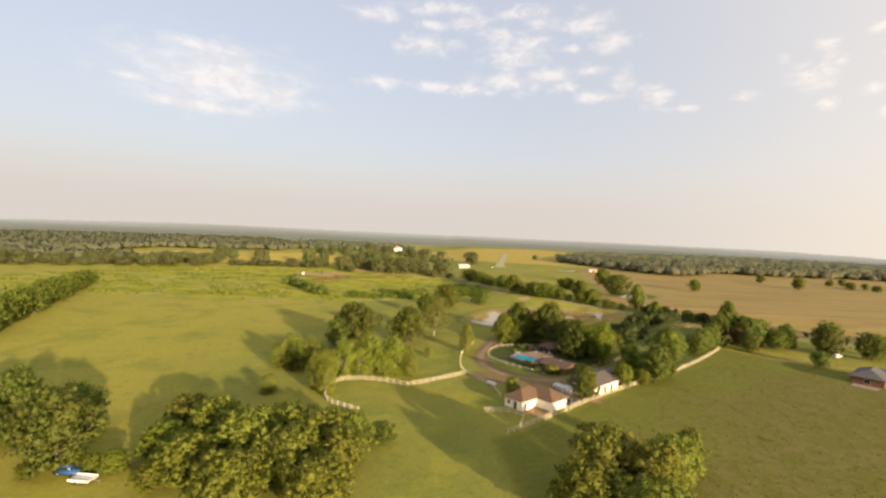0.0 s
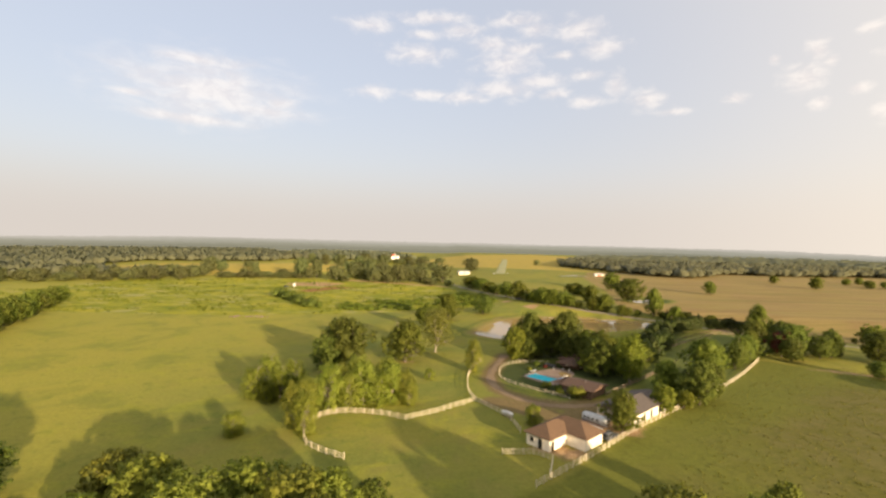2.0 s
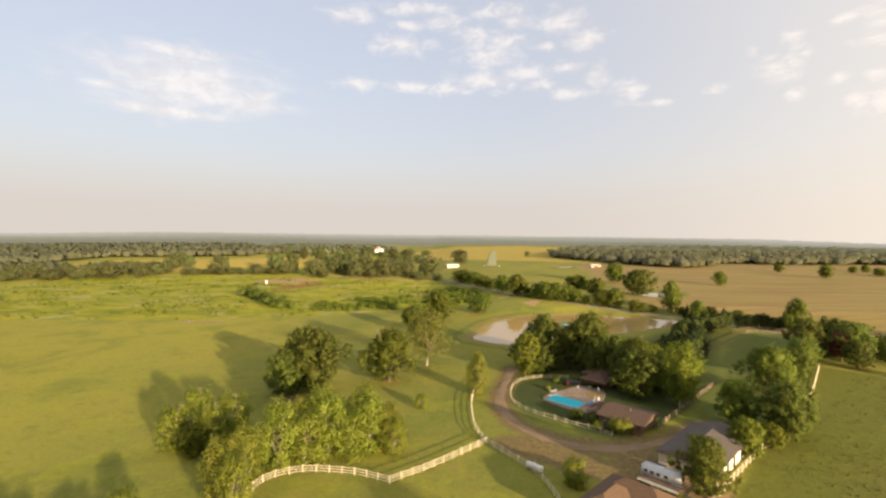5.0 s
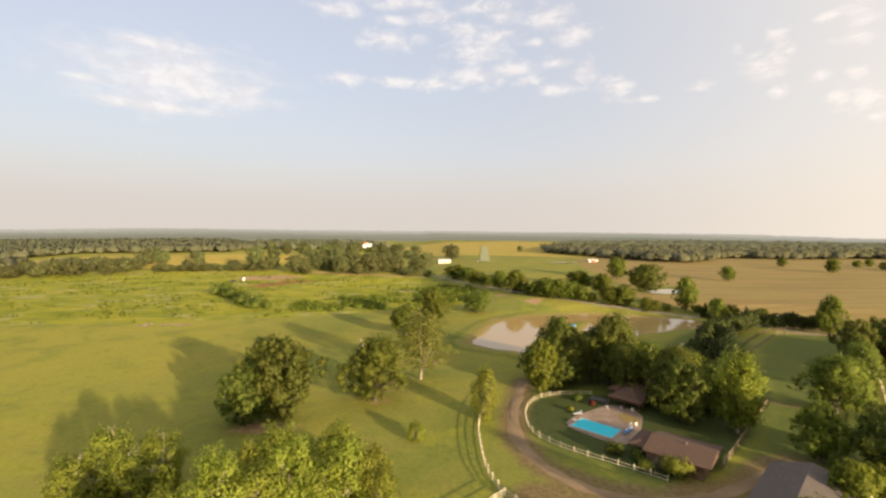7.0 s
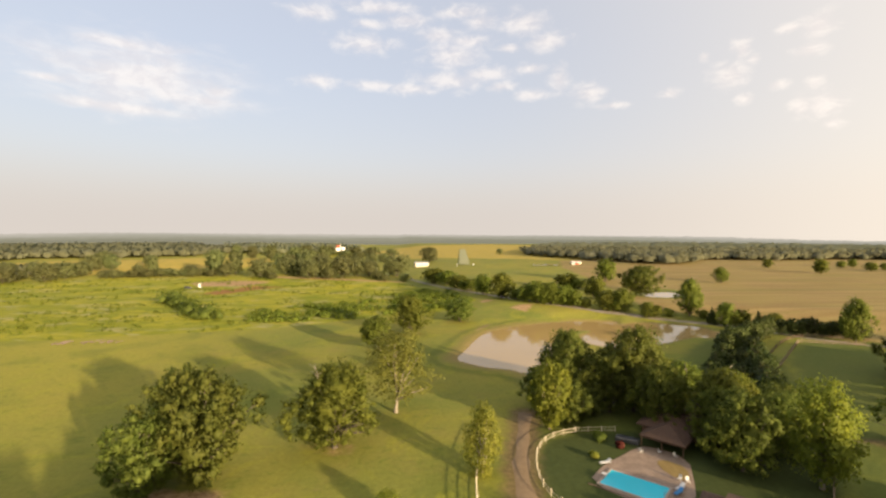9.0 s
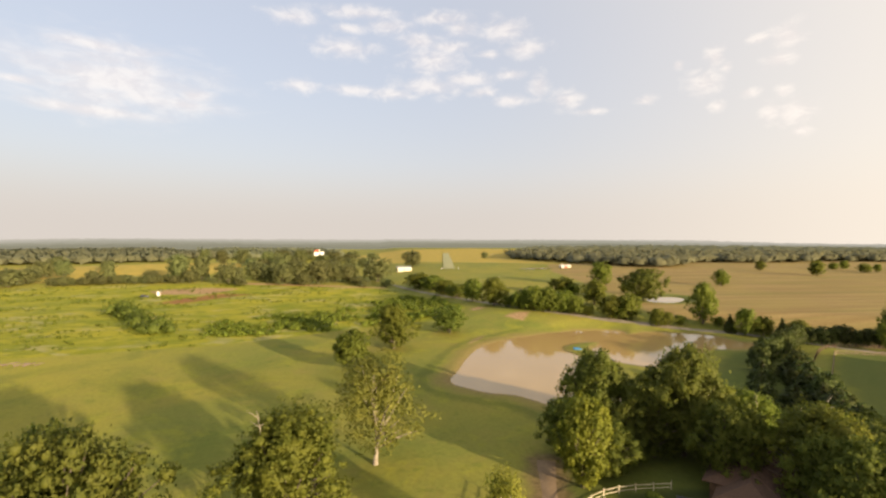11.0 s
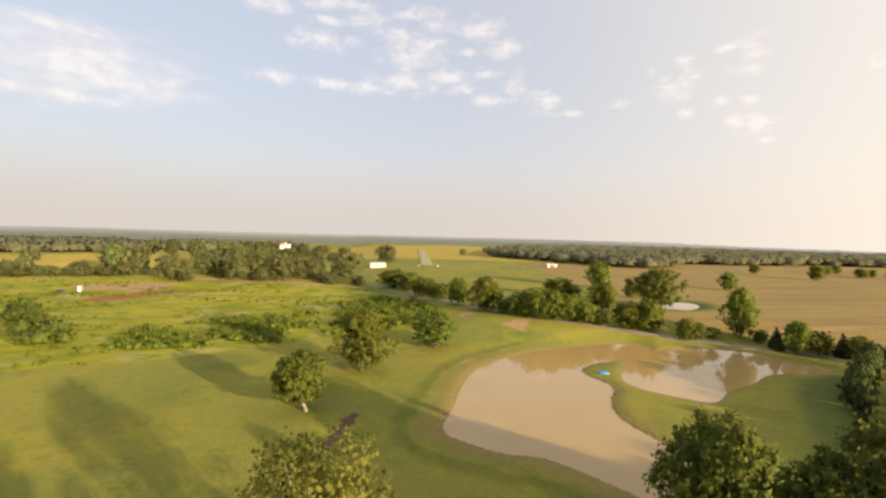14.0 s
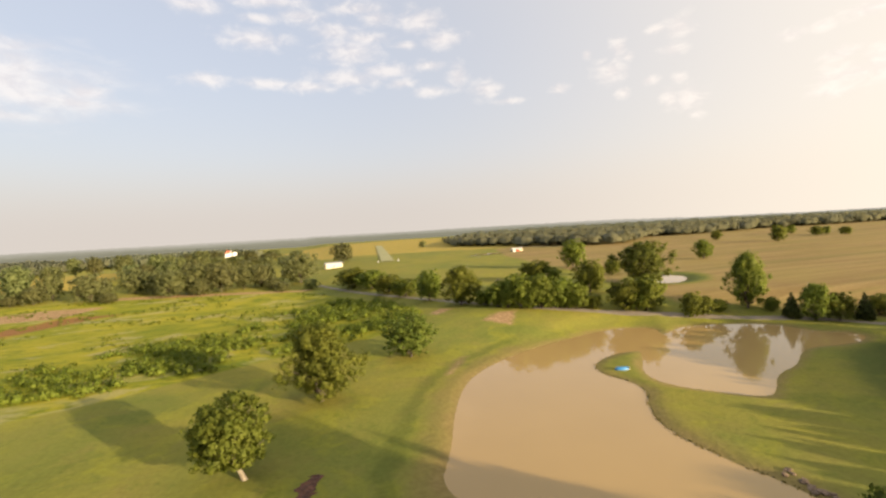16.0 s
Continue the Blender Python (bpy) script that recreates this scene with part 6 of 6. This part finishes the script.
def travel_trailer(x, y, turn):
    root = tagged(new("travel_trailer"), "white fifth-wheel travel trailer parked by the barn", "trailer")
    part("body", profile(bmesh.new(), [(-4.2, 0.6), (2.4, 0.6), (2.4, 1.35), (4.3, 1.5), (4.5, 2.2), (4.2, 3.35), (2.6, 3.4), (2.4, 3.2), (-4.2, 3.15)], -1.2, 1.2), GLOSS_WHITE, root, "white moulded body", True)
    for xx in (-3.2, -1.8, -0.4, 1.2):
        for s in (-1, 1):
            part("window", cube(xx - 0.4, xx + 0.4, s * 1.195 - 0.02, s * 1.195 + 0.02, 1.7, 2.35, 0.01), GLASS, root, "dark tinted window")
    part("window", cube(4.33, 4.50, -0.8, 0.8, 1.9, 2.6, 0.01), GLASS, root, "dark tinted window")
    for s in (-1, 1):
        part("stripe", cube(-4.1, 2.3, s * 1.2 - 0.012, s * 1.2 + 0.012, 1.2, 1.36), DARK_PAINT, root, "grey stripe")
        for xx in (-1.7, -0.8):
            wheel(root, xx, s * 1.02, 0.36, 0.24)
    part("air_unit", cube(-0.6, 0.4, -0.4, 0.4, 3.12, 3.42, 0.06), GLOSS_WHITE, root, "roof air unit")
    root.matrix_basis = pose(x, y, land_at(x, y), 0, 0, turn) @ Matrix.Scale(0.76, 4)


def flat_trailer(x, y, turn, label, deck_mat, length=6.5):
    root = tagged(new("flat_trailer"), label, "trailer")
    part("deck", cube(-length / 2, length / 2, -1.1, 1.1, 0.62, 0.74, 0.015), deck_mat, root)
    for s in (-1, 1):
        part("side_rail", cube(-length / 2, length / 2, s * 1.12 - 0.04, s * 1.12 + 0.04, 0.55, 0.95, 0.01), GLOSS_WHITE, root)
        for xx in (-0.9, 0.0):
            wheel(root, xx, s * 0.98, 0.33, 0.2)
    part("drawbar", cube(length / 2, length / 2 + 1.3, -0.06, 0.06, 0.5, 0.62), STEEL, root)
    part("jack", cube(length / 2 + 1.0, length / 2 + 1.1, -0.05, 0.05, 0.0, 0.7), STEEL, root)
    root.matrix_basis = pose(x, y, land_at(x, y), 0, 0, turn)


def car(x, y, turn, paint, label):
    root = tagged(new("car"), label, "car")
    part("body", profile(bmesh.new(), [(-2.3, 0.35), (2.25, 0.35), (2.35, 0.75), (2.2, 1.0), (1.1, 1.08), (-2.3, 1.1)], -0.92, 0.92), paint, root, "", True)
    part("cabin", profile(bmesh.new(), [(-2.2, 1.08), (1.15, 1.08), (0.45, 1.72), (-1.95, 1.74)], -0.8, 0.8), paint, root, "", True)
    for s in (-1, 1):
        part("window", cube(-1.8, 0.45, s * 0.8 - 0.02, s * 0.8 + 0.02, 1.18, 1.58, 0.01), GLASS, root, "dark side glass")
        for xx in (-1.4, 1.45):
            wheel(root, xx, s * 0.84, 0.36, 0.24)
        part("headlight", cube(2.26, 2.36, s * 0.7 - 0.16, s * 0.7 + 0.16, 0.72, 0.88, 0.02), GLOSS_WHITE, root)
    wb = part("windscreen", cube(-0.02, 0.02, -0.68, 0.68, -0.36, 0.30, 0.01), GLASS, root, "dark windscreen")
    wb.matrix_basis = pose(0.82, 0, 1.42, 0, -47, 0)
    part("rear_window", cube(-2.14, -2.06, -0.66, 0.66, 1.22, 1.6, 0.01), GLASS, root)
    root.matrix_basis = pose(x, y, land_at(x, y), 0, 0, turn)


travel_trailer(37.8, 136.2, -47)
flat_trailer(36.6, 134.6, -47, "flat utility trailer with weathered deck beside the travel trailer", TIMBER)
car(38.4, 127.9, 43, DARK_PAINT, "dark estate car parked behind the garage")
car(-63.8, 79.0, -3, NAVY, "dark blue pickup parked under low trees")
flat_trailer(-59.6, 76.8, -3, "long white flat trailer under low trees", GLOSS_WHITE, 3.8)
car(171, 201, 30, GLOSS_WHITE, "white van parked by the lawn trees")
car(38.2, 139.4, 40, DARK_PAINT, "dark car beside the travel trailer")


def gas_tank(x, y, turn):
    root = tagged(new("gas_tank"), "long white gas tank lying on two cradles", "tank")
    bm = bmesh.new()
    rs = [(-1.75, 0.02), (-1.70, 0.28), (-1.55, 0.45), (-1.3, 0.52), (1.3, 0.52), (1.55, 0.45), (1.70, 0.28), (1.75, 0.02)]
    tube(bm, [(a, 0, 0.85) for a, _ in rs], [r for _, r in rs], 14)
    part("shell", bm, GLOSS_WHITE, root, "", True)
    for a in (-1.0, 1.0):
        part("cradle", cube(a - 0.1, a + 0.1, -0.4, 0.4, -0.05, 0.45, 0.02), CONCRETE, root)
    bm = bmesh.new()
    tube(bm, [(0, 0, 1.3), (0, 0, 1.52)], [0.18, 0.16], 10)
    part("valve_dome", bm, GLOSS_WHITE, root)
    root.matrix_basis = pose(x, y, land_at(x, y), 0, 0, turn)


gas_tank(16.8, 140.2, -45)


def rowing_boat(x, y, turn):
    root = tagged(new("rowing_boat"), "small blue boat lying upturned on the grass spit", "boat")
    bm = bmesh.new()
    rows = []
    for k in range(9):
        u = k / 8
        w = 0.62 * (math.sin(math.pi * (0.16 + 0.74 * u))) ** 0.7
        hgt = 0.55 * (math.sin(math.pi * (0.14 + 0.76 * u))) ** 0.6
        rows.append([bm.verts.new((-1.35 + 2.7 * u, w * math.cos(a), hgt * math.sin(a) ** 0.75 if math.sin(a) > 0 else 0.0)) for a in [math.pi * i / 8 for i in range(9)]])
    for r0, r1 in zip(rows, rows[1:]):
        for i in range(8):
            bm.faces.new((r0[i], r1[i], r1[i + 1], r0[i + 1]))
    bm.faces.new(rows[0])
    bm.faces.new(rows[-1][::-1])
    part("hull", bm, BLUE, root, "faded blue hull", True)
    part("keel", cube(-1.3, 1.3, -0.03, 0.03, 0.5, 0.57, 0.01), BLUE, root)
    part("stern_board", cube(1.28, 1.36, -0.4, 0.4, 0.0, 0.42, 0.02), GLOSS_WHITE, root, "pale stern board")
    root.matrix_basis = pose(x, y, land_at(x, y) + 0.02, 0, 0, turn)


rowing_boat(60.9, 277.0, -20)


def water_tank(x, y):
    root = tagged(new("water_tank"), "white upright tank on the bare earth patch", "tank")
    bm = bmesh.new()
    tube(bm, [(0, 0, -0.3), (0, 0, 3.6), (0, 0, 4.1)], [1.05, 1.05, 0.3], 16)
    part("shell", bm, GLOSS_WHITE, root, "", True)
    bm = bmesh.new()
    tube(bm, [(1.9, 0.4, -0.3), (1.9, 0.4, 5.6)], [0.12, 0.10], 8)
    part("standpipe", bm, GLOSS_WHITE, root)
    root.matrix_basis = pose(x, y, land_at(x, y)) @ Matrix.Scale(0.7, 4)


water_tank(-132, 434)
car(-137, 429, 20, DARK_PAINT, "dark truck beside the white tank")


def brush_pile(x, y, length, seed, label):
    root = tagged(new("brush_pile"), label, "brush pile")
    rr = random.Random(seed)
    for k in range(14):
        bm = bmesh.new()
        a, px, py = rr.uniform(-0.5, 0.5) + (0 if rr.random() < 0.7 else 1.2), rr.uniform(-length / 2, length / 2), rr.uniform(-1, 1)
        L = rr.uniform(1.5, 3.6)
        z = rr.uniform(0.1, 0.7)
        tube(bm, [(px - math.cos(a) * L / 2, py - math.sin(a) * L / 2, z * 0.4), (px, py, z), (px + math.cos(a) * L / 2, py + math.sin(a) * L / 2, z * 0.9 + 0.2)], [0.14, 0.12, 0.05], 6)
        part("log", bm, DRY_BRUSH, root)
    root.matrix_basis = pose(x, y, land_at(x, y))


brush_pile(-102, 279, 11, 1, "long pile of grey dead branches at the field edge")
brush_pile(-114, 278, 4, 2, "heap of broken pale timber at the field edge")


def utility_pole(x, y, h, label):
    root = tagged(new("utility_pole"), label, "pole")
    bm = bmesh.new()
    tube(bm, [(0, 0, -0.5), (0, 0, h)], [0.15, 0.10], 8)
    part("pole", bm, DEADWOOD, root)
    part("crossarm", cube(-0.9, 0.9, -0.06, 0.06, h - 0.6, h - 0.45), DEADWOOD, root)
    root.matrix_basis = pose(x, y, land_at(x, y), 0, 0, 20)


utility_pole(60.5, 338, 9, "weathered utility pole beside the lane")
shed("pump_shed", "small weathered shed under the fence trees", 65.5, 150.2, 43, 1.6, 1.4, 1.5, 1.9, DEADWOOD, ROOF_BROWN)


def rubble_heap(x, y, turn, length, count, label, seed):
    """Broken stones tipped on the water's edge."""
    root = tagged(new("rubble_heap"), label, "rubble")
    root.matrix_basis = pose(x, y, 0, 0, 0, turn)
    rr = random.Random(seed)
    shapes = []
    for k in range(4):
        bm = bmesh.new()
        bmesh.ops.create_icosphere(bm, subdivisions=1, radius=0.5)
        for v in bm.verts:
            v.co *= rr.uniform(0.7, 1.2)
            v.co.z *= 0.6
        shapes.append(bm_mesh("stone", bm, RUBBLE, False))
    for k in range(count):
        px, py = rr.uniform(-length / 2, length / 2), rr.gauss(0, 0.5)
        at = root.matrix_basis @ Vector((px, py, 0))
        size = rr.uniform(0.35, 0.95)
        stone = new("stone", shapes[k % 4])
        stone.parent = root
        stone.matrix_basis = pose(px, py, land_at(at.x, at.y) + size * 0.08, rr.uniform(-20, 20), rr.uniform(-20, 20), rr.uniform(0, 360)) @ Matrix.Diagonal((size * 1.3, size, size, 1))


RUBBLE = surface("rubble", (0.10, 0.068, 0.042), (0.23, 0.165, 0.11), 1.2, 0.95, 0.5, random_piece=0.5)
rubble_heap(52.6, 233.5, 82, 8.0, 34, "heap of brown broken stones at the pond's edge", 4)


def runway_marker(x, y):
    root = tagged(new("runway_marker"), "low white marker at the airstrip's end", "marker", "airstrip markers")
    bm = bmesh.new()
    tube(bm, [(0, 0, 0.05), (0, 0, 0.9), (0, 0, 1.0)], [0.55, 0.16, 0.05], 10)
    part("cone", bm, GLOSS_WHITE, root, "", True)
    part("base", cube(-0.7, 0.7, -0.7, 0.7, -0.1, 0.06, 0.02), GLOSS_WHITE, root)
    root.matrix_basis = pose(x, y, land_at(x, y) + 0.35)


for x in (56.5, 72.5):
    runway_marker(x, 571)
